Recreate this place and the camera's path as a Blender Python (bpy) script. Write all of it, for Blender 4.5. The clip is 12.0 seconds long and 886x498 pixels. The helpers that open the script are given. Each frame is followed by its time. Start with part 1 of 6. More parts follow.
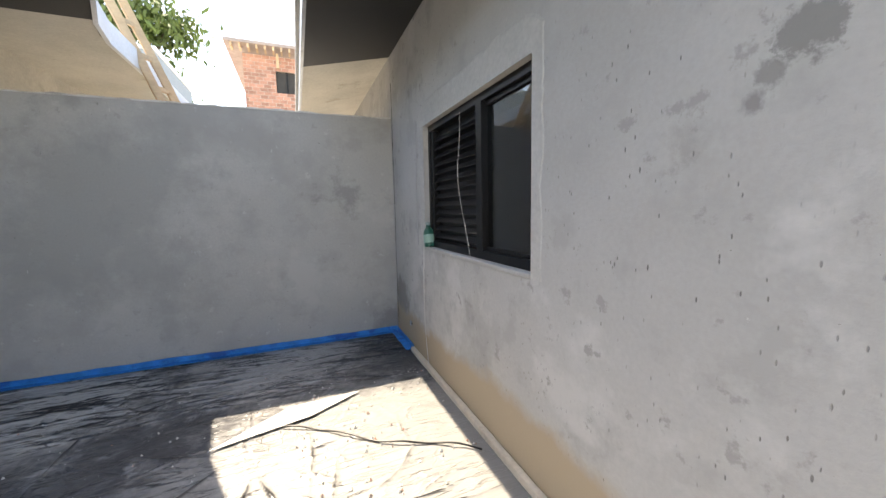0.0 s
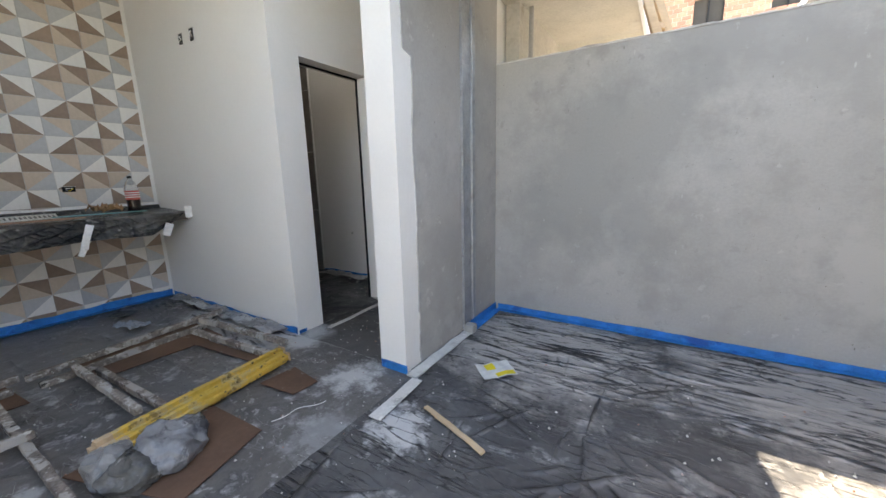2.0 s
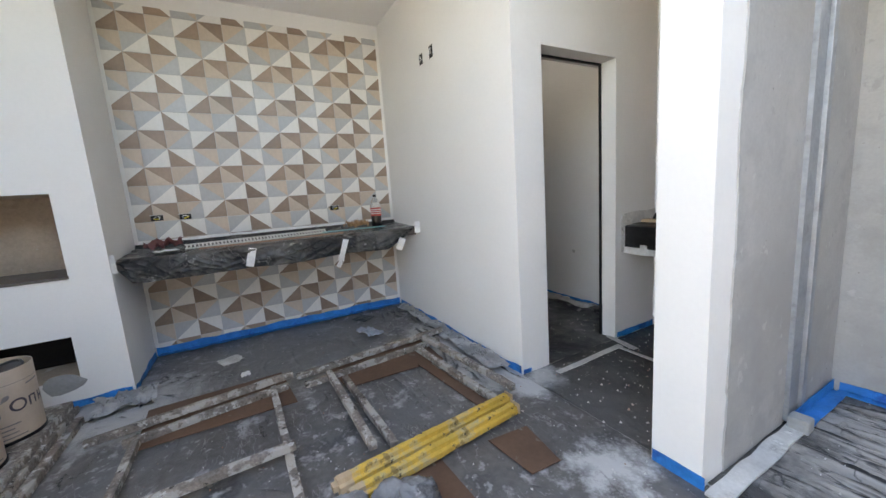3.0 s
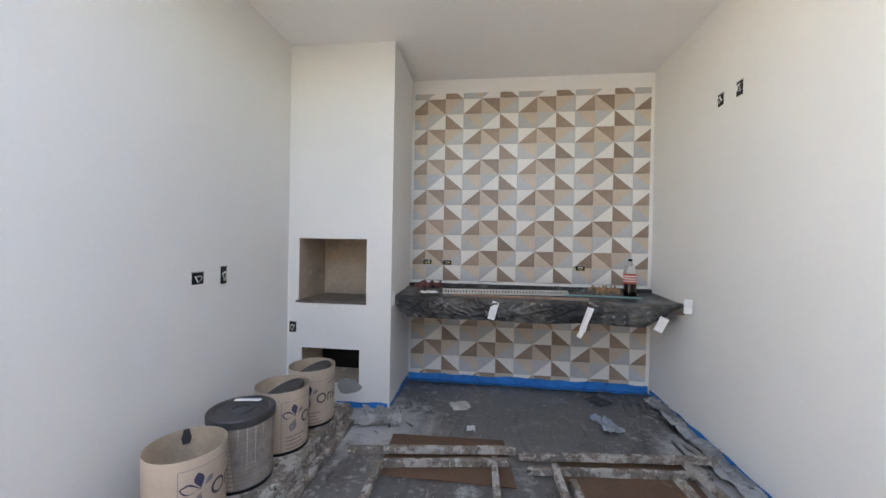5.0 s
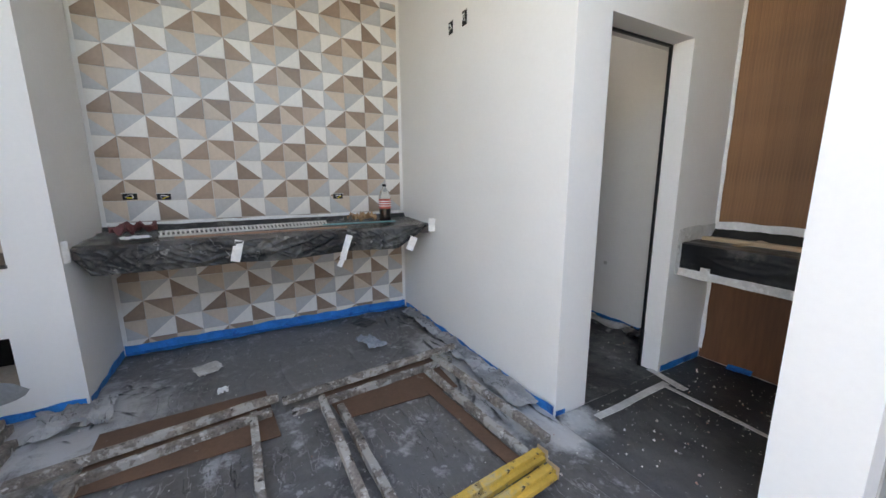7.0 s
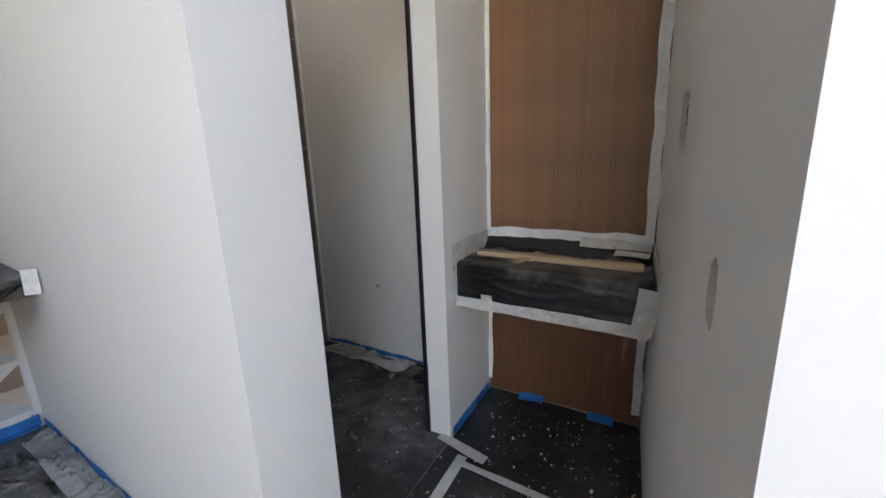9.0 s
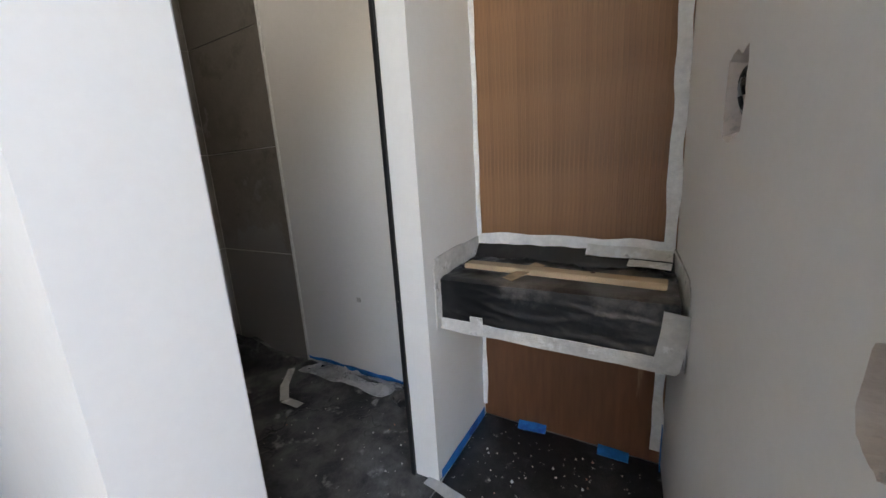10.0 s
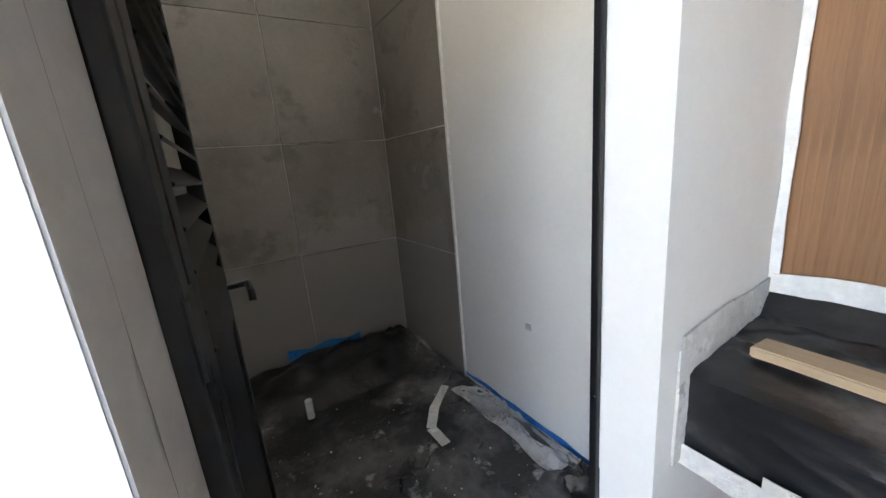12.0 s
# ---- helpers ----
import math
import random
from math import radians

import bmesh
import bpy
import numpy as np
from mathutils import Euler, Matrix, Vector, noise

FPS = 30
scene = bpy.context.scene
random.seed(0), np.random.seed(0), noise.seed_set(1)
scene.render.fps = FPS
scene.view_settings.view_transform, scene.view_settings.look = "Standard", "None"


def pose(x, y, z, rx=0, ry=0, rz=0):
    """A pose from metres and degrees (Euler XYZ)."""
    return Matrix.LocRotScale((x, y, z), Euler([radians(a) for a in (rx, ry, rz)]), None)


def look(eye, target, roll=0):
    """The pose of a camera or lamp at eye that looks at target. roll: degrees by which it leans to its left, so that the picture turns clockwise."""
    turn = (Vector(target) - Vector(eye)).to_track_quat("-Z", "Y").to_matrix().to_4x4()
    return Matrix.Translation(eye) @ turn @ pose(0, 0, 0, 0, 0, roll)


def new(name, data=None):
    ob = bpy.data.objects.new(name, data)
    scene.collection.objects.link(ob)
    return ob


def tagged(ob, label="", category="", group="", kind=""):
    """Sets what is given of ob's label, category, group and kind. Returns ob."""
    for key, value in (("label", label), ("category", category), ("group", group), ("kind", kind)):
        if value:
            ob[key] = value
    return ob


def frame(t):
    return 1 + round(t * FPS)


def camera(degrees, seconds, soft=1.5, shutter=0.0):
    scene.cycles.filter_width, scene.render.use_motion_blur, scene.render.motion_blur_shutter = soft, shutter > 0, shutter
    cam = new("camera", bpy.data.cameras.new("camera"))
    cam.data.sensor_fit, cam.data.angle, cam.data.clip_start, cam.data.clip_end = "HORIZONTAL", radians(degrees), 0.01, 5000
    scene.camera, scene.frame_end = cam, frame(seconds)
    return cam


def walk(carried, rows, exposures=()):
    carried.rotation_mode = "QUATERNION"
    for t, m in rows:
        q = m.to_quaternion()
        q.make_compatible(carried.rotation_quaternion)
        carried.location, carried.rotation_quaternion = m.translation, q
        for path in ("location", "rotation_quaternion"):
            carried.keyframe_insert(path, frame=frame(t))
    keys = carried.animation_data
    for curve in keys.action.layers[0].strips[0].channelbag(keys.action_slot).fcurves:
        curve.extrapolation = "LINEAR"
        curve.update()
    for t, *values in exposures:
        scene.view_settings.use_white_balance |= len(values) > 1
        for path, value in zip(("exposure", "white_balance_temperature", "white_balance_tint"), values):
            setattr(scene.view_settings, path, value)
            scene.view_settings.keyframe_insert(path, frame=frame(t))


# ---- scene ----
cam = camera(101.7, 12.0)
PATH = [
    (0, (0.608, 1.011, 1.232), (1.349, 2.855, 1.01), -1.2),
    (0.5, (0.457, 1.138, 1.215), (0.941, 3.06, 0.942), 1.7),
    (1, (0.158, 1.266, 1.218), (0.294, 3.235, 0.895), -4.5),
    (1.5, (-0.091, 1.398, 1.198), (-0.46, 3.322, 0.795), -0.9),
    (2, (-0.36, 1.551, 1.218), (-1.394, 3.217, 0.821), -1.3),
    (2.5, (-0.713, 1.656, 1.251), (-2.008, 3.136, 0.887), -2.5),
    (3, (-1.005, 1.722, 1.242), (-2.742, 2.667, 0.94), -4.0),
    (3.5, (-1.192, 1.813, 1.293), (-3.176, 1.978, 1.103), -1.4),
    (5.5, (-1.296, 1.653, 1.362), (-3.281, 1.406, 1.351), 1.1),
    (6, (-1.319, 1.674, 1.36), (-3.317, 1.575, 1.337), 0.8),
    (6.5, (-1.356, 1.714, 1.355), (-3.347, 1.848, 1.224), 0.1),
    (7, (-1.473, 1.815, 1.298), (-3.2, 2.756, 0.933), -0.3),
    (7.5, (-1.598, 2.159, 1.269), (-3.008, 3.506, 0.826), -0.8),
    (9.5, (-2.018, 2.939, 1.332), (-2.979, 4.645, 0.929), -2.4),
    (10, (-2.039, 3.085, 1.325), (-3.021, 4.776, 0.904), -3.5),
    (10.5, (-2.139, 3.188, 1.313), (-3.122, 4.895, 0.965), -4.3),
    (11, (-2.236, 3.308, 1.309), (-3.267, 4.958, 0.845), -4.9),
    (11.5, (-2.361, 3.474, 1.33), (-3.791, 4.802, 0.892), -4.5),
    (12, (-2.463, 3.554, 1.351), (-4.122, 4.569, 0.888), -5.0),
]
EXPOSURES = [(0, 2.41, 7950, 11), (1.5, 2.86, 8100, 11), (2.5, 3.4, 8350, 11), (3.5, 3.7, 8300, 12), (5.5, 3.55, 8400, 14), (6.5, 3.55, 8300, 14), (7.0, 3.62, 8150, 12), (7.5, 3.5, 8050, 12), (9.5, 3.75, 8200, 13), (10.5, 4.1, 8200, 12), (11, 4.15, 8150, 11), (11.5, 4.2, 8050, 11), (12, 4.75, 7700, 11)]
walk(cam, [(t, look(eye, target, roll)) for t, eye, target, roll in PATH], exposures=EXPOSURES)

# ---- light ----
SUN_FROM = Vector((-0.27, 0.51, 1.0)).normalized()
world = bpy.data.worlds.new("sky")
world.use_nodes = True
scene.world = world
wn = world.node_tree.nodes
sky = wn.new("ShaderNodeTexSky")
sky.sky_type, sky.sun_disc = "NISHITA", False
sky.sun_elevation = math.asin(SUN_FROM.z)
sky.sun_rotation = math.atan2(SUN_FROM.x, SUN_FROM.y)
wn["Background"].inputs["Strength"].default_value = 0.15
world.node_tree.links.new(sky.outputs[0], wn["Background"].inputs["Color"])
sun = new("sun", bpy.data.lights.new("sun", "SUN"))
sun.data.energy, sun.data.angle, sun.data.color = 3.0, radians(0.5), (1.0, 0.95, 0.87)
sun.matrix_world = look((0, 0, 20), Vector((0, 0, 20)) - SUN_FROM)


# ---- materials ----
def mat(name, col, rough=0.7, metal=0.0, var=0.15, vs=2.0, fine=0.08, fs=45.0, bump=0.15, bs=60.0, spots=(), rnd=0.0, stretch=(1, 1, 1), spec=0.5, dist=0.01, bands=(), blobs=(), lines=(), pocks=(), over=()):
    """A surface with broad and fine variation of tone, fine relief, and spots: (colour, scale, threshold, softness)."""
    m = bpy.data.materials.new(name)
    m.use_nodes = True
    n, ln = m.node_tree.nodes, m.node_tree.links
    b = n["Principled BSDF"]
    b.inputs["Roughness"].default_value, b.inputs["Metallic"].default_value = rough, metal
    b.inputs["Specular IOR Level"].default_value = spec
    tc, mp = n.new("ShaderNodeTexCoord"), n.new("ShaderNodeMapping")
    mp.inputs["Scale"].default_value = stretch
    ln.new(tc.outputs["Object"], mp.inputs["Vector"])

    def noise_node(scale, detail=5.0, rough_=0.6):
        t = n.new("ShaderNodeTexNoise")
        t.inputs["Scale"].default_value, t.inputs["Detail"].default_value, t.inputs["Roughness"].default_value = scale, detail, rough_
        ln.new(mp.outputs[0], t.inputs["Vector"])
        return t.outputs["Fac"]

    def remap(sock, a, b_, lo, hi):
        r = n.new("ShaderNodeMapRange")
        r.inputs["From Min"].default_value, r.inputs["From Max"].default_value = a, b_
        r.inputs["To Min"].default_value, r.inputs["To Max"].default_value = lo, hi
        ln.new(sock, r.inputs["Value"])
        return r.outputs[0]

    def times(a, b_):
        t = n.new("ShaderNodeMath")
        t.operation = "MULTIPLY"
        ln.new(a, t.inputs[0])
        ln.new(b_, t.inputs[1])
        return t.outputs[0]
    f = times(remap(noise_node(vs), 0.3, 0.7, 1 - var, 1 + var), remap(noise_node(fs, 3.0), 0.3, 0.7, 1 - fine, 1 + fine))
    if rnd:
        oi = n.new("ShaderNodeObjectInfo")
        f = times(f, remap(oi.outputs["Random"], 0, 1, 1 - rnd, 1 + rnd))
    base = n.new("ShaderNodeVectorMath")
    base.operation = "SCALE"
    base.inputs[0].default_value = col
    ln.new(f, base.inputs["Scale"])
    out = base.outputs[0]
    for k, (c, scale, thr, soft) in enumerate(spots):
        t = noise_node(scale, 6.0, 0.65)
        fac = remap(t, thr, thr + soft, 0, 1)
        mx = n.new("ShaderNodeMix")
        mx.data_type = "RGBA"
        ln.new(fac, mx.inputs[0])
        ln.new(out, mx.inputs[6])
        mx.inputs[7].default_value = (*c, 1)
        out = mx.outputs[2]
    def blend(fac, c, under):
        mx = n.new("ShaderNodeMix")
        mx.data_type = "RGBA"
        ln.new(fac, mx.inputs[0])
        ln.new(under, mx.inputs[6])
        mx.inputs[7].default_value = (*c, 1)
        return mx.outputs[2]
    # patches of dust, damp and painted sun: (colour, middle, radius, softness, raggedness, scale of the ragged edge,
    # strength)
    def patches(group, under):
        for c, mid, r, soft, amount, scale, strength in group:
            ds = n.new("ShaderNodeVectorMath")
            ds.operation = "DISTANCE"
            ln.new(tc.outputs["Object"], ds.inputs[0])
            ds.inputs[1].default_value = mid
            ad = n.new("ShaderNodeMath")
            ad.operation = "MULTIPLY_ADD"
            ln.new(noise_node(scale, 7.0, 0.7), ad.inputs[0])
            ad.inputs[1].default_value = amount
            ln.new(ds.outputs["Value"], ad.inputs[2])
            under = blend(remap(ad.outputs[0], r + amount / 2 + soft / 2, r + amount / 2 - soft / 2, 0, strength), c, under)
        return under
    out = patches(blobs, out)
    # crease lines, the dark ones with fold shade in their colour: (colour, scale, width, stretch, relief, how much of
    # the surface they cover)
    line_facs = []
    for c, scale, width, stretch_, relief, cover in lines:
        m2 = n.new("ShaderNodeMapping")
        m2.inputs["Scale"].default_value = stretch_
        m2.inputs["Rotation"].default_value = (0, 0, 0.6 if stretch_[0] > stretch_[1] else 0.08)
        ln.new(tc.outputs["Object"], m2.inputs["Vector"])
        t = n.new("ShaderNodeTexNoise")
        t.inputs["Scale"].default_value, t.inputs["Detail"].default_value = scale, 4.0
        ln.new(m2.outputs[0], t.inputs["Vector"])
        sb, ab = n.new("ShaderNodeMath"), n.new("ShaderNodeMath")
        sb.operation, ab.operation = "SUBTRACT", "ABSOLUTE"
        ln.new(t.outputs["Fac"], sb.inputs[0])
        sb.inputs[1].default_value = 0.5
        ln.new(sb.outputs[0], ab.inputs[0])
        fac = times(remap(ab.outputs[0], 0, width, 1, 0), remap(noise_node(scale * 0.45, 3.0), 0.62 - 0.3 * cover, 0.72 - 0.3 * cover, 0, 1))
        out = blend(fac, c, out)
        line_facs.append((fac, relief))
    out = patches(over, out)
    # small gouges: (colour, scale, radius, share of cells, slant, depth)
    for c, scale, r, share, slant, depth in pocks:
        m3, vo, sx = n.new("ShaderNodeMapping"), n.new("ShaderNodeTexVoronoi"), n.new("ShaderNodeSeparateXYZ")
        m3.inputs["Scale"].default_value, m3.inputs["Rotation"].default_value = (1, 1, 0.3), (slant, 0, 0)
        vo.inputs["Scale"].default_value = scale
        ln.new(tc.outputs["Object"], m3.inputs["Vector"])
        ln.new(m3.outputs[0], vo.inputs["Vector"])
        ln.new(vo.outputs["Color"], sx.inputs[0])
        fac = times(times(remap(vo.outputs["Distance"], r * 0.6, r, 1, 0), remap(sx.outputs[0], share, share - 0.02, 0, 1)), remap(noise_node(1.3, 2.0), 0.42, 0.56, 0.1, 1))
        out = blend(fac, c, out)
        line_facs.append((fac, -depth))
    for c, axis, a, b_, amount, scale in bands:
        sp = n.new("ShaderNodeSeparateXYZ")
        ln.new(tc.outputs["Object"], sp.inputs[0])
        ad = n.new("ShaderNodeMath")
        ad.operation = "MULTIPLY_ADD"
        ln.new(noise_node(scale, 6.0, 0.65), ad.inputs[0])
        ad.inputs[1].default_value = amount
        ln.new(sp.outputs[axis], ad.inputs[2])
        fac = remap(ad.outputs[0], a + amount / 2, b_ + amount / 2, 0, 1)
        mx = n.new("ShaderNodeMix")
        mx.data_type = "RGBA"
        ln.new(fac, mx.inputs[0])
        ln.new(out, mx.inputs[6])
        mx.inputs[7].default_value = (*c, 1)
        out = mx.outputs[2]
    ln.new(out, b.inputs["Base Color"])
    if bump:
        bp = n.new("ShaderNodeBump")
        bp.inputs["Strength"].default_value, bp.inputs["Distance"].default_value = bump, dist
        ln.new(noise_node(bs, 6.0, 0.7), bp.inputs["Height"])
        last = bp.outputs[0]
        for fac, relief in line_facs:
            b3 = n.new("ShaderNodeBump")
            b3.inputs["Strength"].default_value, b3.inputs["Distance"].default_value, b3.invert = 1.0, abs(relief), relief < 0
            ln.new(fac, b3.inputs["Height"])
            ln.new(last, b3.inputs["Normal"])
            last = b3.outputs[0]
        ln.new(last, b.inputs["Normal"])
    return m


PLASTER = mat("cement_plaster", (0.395, 0.385, 0.365), 0.92, var=0.09, vs=0.8, fine=0.05, fs=60, bump=0.3, bs=70, dist=0.006, spots=[((0.335, 0.325, 0.31), 0.7, 0.53, 0.12), ((0.345, 0.335, 0.318), 3.5, 0.52, 0.14), ((0.425, 0.412, 0.39), 1.9, 0.58, 0.08), ((0.345, 0.335, 0.32), 11, 0.62, 0.06), ((0.45, 0.44, 0.42), 8, 0.63, 0.04), ((0.2, 0.19, 0.18), 45, 0.69, 0.02)], blobs=[((0.27, 0.27, 0.262), (-0.75, 4.5, 1.35), 0.7, 0.5, 2.2, 1.6, 0.6), ((0.2, 0.195, 0.185), (1.42, 4.5, 0.1), 0.16, 0.1, 0.7, 4, 0.6), ((0.22, 0.215, 0.205), (0.95, 4.5, 1.4), 0.10, 0.16, 1.4, 4, 0.6), ((0.23, 0.225, 0.21), (1.47, 4.5, 1.3), 0.05, 0.2, 1.6, 2, 0.7)], pocks=[((0.47, 0.46, 0.44), 14, 0.08, 0.25, 0.4, 0.001), ((0.2, 0.195, 0.185), 20, 0.07, 0.3, 0.4, 0.002)])
PLASTER_W = mat("window_wall_plaster", (0.40, 0.39, 0.37), 0.92, var=0.11, vs=0.9, fine=0.04, fs=60, bump=0.3, bs=60, dist=0.006, spots=[((0.32, 0.312, 0.295), 1.1, 0.55, 0.1), ((0.345, 0.337, 0.32), 4.0, 0.53, 0.1), ((0.46, 0.45, 0.43), 1.6, 0.56, 0.08), ((0.30, 0.29, 0.275), 9.0, 0.62, 0.05), ((0.2, 0.19, 0.18), 60, 0.70, 0.02)], pocks=[((0.16, 0.155, 0.145), 30, 0.085, 0.6, 0.5, 0.003), ((0.17, 0.16, 0.15), 58, 0.13, 0.5, 0.9, 0.002), ((0.2, 0.19, 0.18), 44, 0.10, 0.6, -0.6, 0.002), ((0.56, 0.55, 0.53), 12, 0.03, 0.25, 0.2, 0.001)], bands=[((0.375, 0.30, 0.21), 2, 0.36, 0.27, 0.4, 1.6)], blobs=[((0.19, 0.185, 0.175), (1.5, 1.41, 1.545), 0.05, 0.015, 0.14, 18, 0.85), ((0.19, 0.185, 0.175), (1.5, 1.455, 1.49), 0.025, 0.02, 0.14, 18, 0.75), ((0.2, 0.19, 0.18), (1.5, 1.49, 1.435), 0.02, 0.015, 0.06, 22, 0.8), ((0.27, 0.26, 0.245), (1.5, 1.62, 1.40), 0.04, 0.05, 0.25, 9, 0.6), ((0.27, 0.26, 0.245), (1.5, 1.68, 1.39), 0.03, 0.06, 0.7, 7, 0.6), ((0.28, 0.27, 0.255), (1.5, 1.5, 0.75), 0.05, 0.1, 0.8, 5, 0.6), ((0.2, 0.19, 0.175), (1.5, 4.3, 0.42), 0.18, 0.08, 0.6, 4, 0.8), ((0.62, 0.61, 0.58), (1.5, 1.47, 0.98), 0.004, 0.004, 0.05, 40, 0.9)])
CREAM = mat("raw_cream_plaster", (0.45, 0.43, 0.38), 0.9, var=0.15, vs=1.5, bump=0.2, spots=[((0.28, 0.24, 0.19), 1.3, 0.60, 0.1), ((0.5, 0.48, 0.43), 2.5, 0.62, 0.08)])
WHITE = mat("white_wall_paint", (0.80, 0.786, 0.755), 0.6, var=0.025, vs=1.2, fine=0.012, bump=0.06, bs=120)
WHITE_C = mat("white_ceiling_paint", (0.87, 0.86, 0.84), 0.7, var=0.02, vs=1.0, fine=0.01, bump=0.03, bs=120)
BLACK_PAINT = mat("black_soffit_paint", (0.009, 0.009, 0.010), 0.6, var=0.2)
# dark creases here and in FLOOR_IN: bare film plus fold shade painted in
# over patches: dust plus painted sun, the second unseen and pale for bounce
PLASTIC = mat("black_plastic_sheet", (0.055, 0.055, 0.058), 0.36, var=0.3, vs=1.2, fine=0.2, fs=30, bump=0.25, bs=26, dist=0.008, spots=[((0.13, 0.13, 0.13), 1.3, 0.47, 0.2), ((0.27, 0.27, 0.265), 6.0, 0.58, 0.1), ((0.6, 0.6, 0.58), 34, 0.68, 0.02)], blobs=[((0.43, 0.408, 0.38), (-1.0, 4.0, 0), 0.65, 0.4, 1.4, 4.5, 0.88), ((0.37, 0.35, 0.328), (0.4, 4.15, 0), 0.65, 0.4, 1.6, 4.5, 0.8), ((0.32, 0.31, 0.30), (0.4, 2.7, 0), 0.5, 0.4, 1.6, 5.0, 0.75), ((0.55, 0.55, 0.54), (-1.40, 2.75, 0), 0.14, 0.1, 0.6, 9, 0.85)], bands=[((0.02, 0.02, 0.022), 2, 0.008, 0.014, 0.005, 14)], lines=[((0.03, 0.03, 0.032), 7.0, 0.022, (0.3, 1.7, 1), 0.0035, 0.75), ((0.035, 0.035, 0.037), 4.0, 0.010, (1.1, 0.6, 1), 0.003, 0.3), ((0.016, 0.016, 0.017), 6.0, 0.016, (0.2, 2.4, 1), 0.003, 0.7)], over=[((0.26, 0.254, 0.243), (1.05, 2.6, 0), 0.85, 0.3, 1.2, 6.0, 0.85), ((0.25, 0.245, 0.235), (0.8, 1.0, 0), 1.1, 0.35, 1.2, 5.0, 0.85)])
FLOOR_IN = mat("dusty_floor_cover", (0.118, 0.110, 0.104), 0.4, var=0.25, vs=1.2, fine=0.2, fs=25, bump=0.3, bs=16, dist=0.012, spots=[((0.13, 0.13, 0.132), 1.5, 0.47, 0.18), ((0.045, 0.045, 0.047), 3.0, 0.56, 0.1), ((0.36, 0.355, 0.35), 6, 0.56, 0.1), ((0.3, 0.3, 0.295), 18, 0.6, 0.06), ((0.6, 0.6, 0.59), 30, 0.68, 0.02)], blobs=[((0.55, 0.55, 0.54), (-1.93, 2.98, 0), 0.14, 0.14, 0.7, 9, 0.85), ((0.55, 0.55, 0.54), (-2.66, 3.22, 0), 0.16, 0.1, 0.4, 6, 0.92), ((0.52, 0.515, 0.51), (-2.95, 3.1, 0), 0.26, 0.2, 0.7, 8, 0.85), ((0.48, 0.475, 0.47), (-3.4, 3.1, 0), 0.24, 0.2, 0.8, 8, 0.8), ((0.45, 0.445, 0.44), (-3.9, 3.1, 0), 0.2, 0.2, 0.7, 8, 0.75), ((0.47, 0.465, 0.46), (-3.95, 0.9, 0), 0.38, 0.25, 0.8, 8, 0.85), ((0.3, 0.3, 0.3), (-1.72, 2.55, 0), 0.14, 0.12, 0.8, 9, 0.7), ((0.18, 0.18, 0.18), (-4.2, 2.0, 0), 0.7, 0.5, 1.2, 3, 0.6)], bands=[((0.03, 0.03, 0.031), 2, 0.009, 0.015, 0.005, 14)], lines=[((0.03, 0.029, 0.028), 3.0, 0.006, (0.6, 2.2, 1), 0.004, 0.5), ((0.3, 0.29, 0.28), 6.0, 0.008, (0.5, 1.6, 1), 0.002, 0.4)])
SHINY_PLASTIC = mat("black_film_wrap", (0.035, 0.035, 0.036), 0.26, var=0.3, vs=5, bump=0.4, bs=14, dist=0.02, spots=[((0.12, 0.117, 0.11), 4, 0.48, 0.15), ((0.28, 0.275, 0.265), 9, 0.63, 0.06)], lines=[((0.30, 0.295, 0.285), 4.0, 0.010, (1, 1, 1), 0.004, 0.5)])
BASIN_FILM = mat("glossy_black_film", (0.012, 0.012, 0.013), 0.28, var=0.3, vs=5, bump=0.12, bs=12, dist=0.02, spots=[((0.035, 0.034, 0.033), 5, 0.55, 0.1), ((0.3, 0.3, 0.29), 40, 0.72, 0.02)], blobs=[((0.24, 0.22, 0.20), (-0.15, -0.03, 0.21), 0.13, 0.1, 0.35, 7, 0.75), ((0.24, 0.22, 0.20), (0.2, -0.05, 0.21), 0.13, 0.1, 0.35, 7, 0.75)])
RAW_TAN = mat("raw_tan_mortar", (0.50, 0.40, 0.30), 0.9, var=0.15, vs=3, bump=0.3, spots=[((0.36, 0.28, 0.2), 4, 0.58, 0.1), ((0.6, 0.55, 0.47), 9, 0.64, 0.05)])
BLUE = mat("blue_tape", (0.002, 0.19, 0.54), 0.5, var=0.25, vs=8, bump=0.5, bs=40, spots=[((0.004, 0.09, 0.34), 7, 0.56, 0.08)])
TAPE = mat("white_masking_tape", (0.83, 0.825, 0.805), 0.75, var=0.1, vs=9, bump=0.6, bs=35)
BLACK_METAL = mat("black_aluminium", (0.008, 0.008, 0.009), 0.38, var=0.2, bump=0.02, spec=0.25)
GALV = mat("galvanised_steel", (0.36, 0.375, 0.39), 0.5, 0.6, var=0.15, vs=8, bump=0.08, spots=[((0.28, 0.285, 0.29), 9, 0.58, 0.1)])
WOOD_PANEL = mat("reeded_wood_panel", (0.265, 0.132, 0.063), 0.5, var=0.25, vs=3, fine=0.25, fs=60, bump=0.06, spots=[((0.23, 0.115, 0.055), 9, 0.56, 0.08), ((0.38, 0.22, 0.125), 14, 0.6, 0.06)], stretch=(1, 1, 0.06), rnd=0.07)
PINE = mat("raw_pine", (0.52, 0.38, 0.24), 0.75, var=0.15, vs=5, stretch=(0.2, 1, 1), bump=0.15, spots=[((0.30, 0.2, 0.12), 5, 0.66, 0.05)])
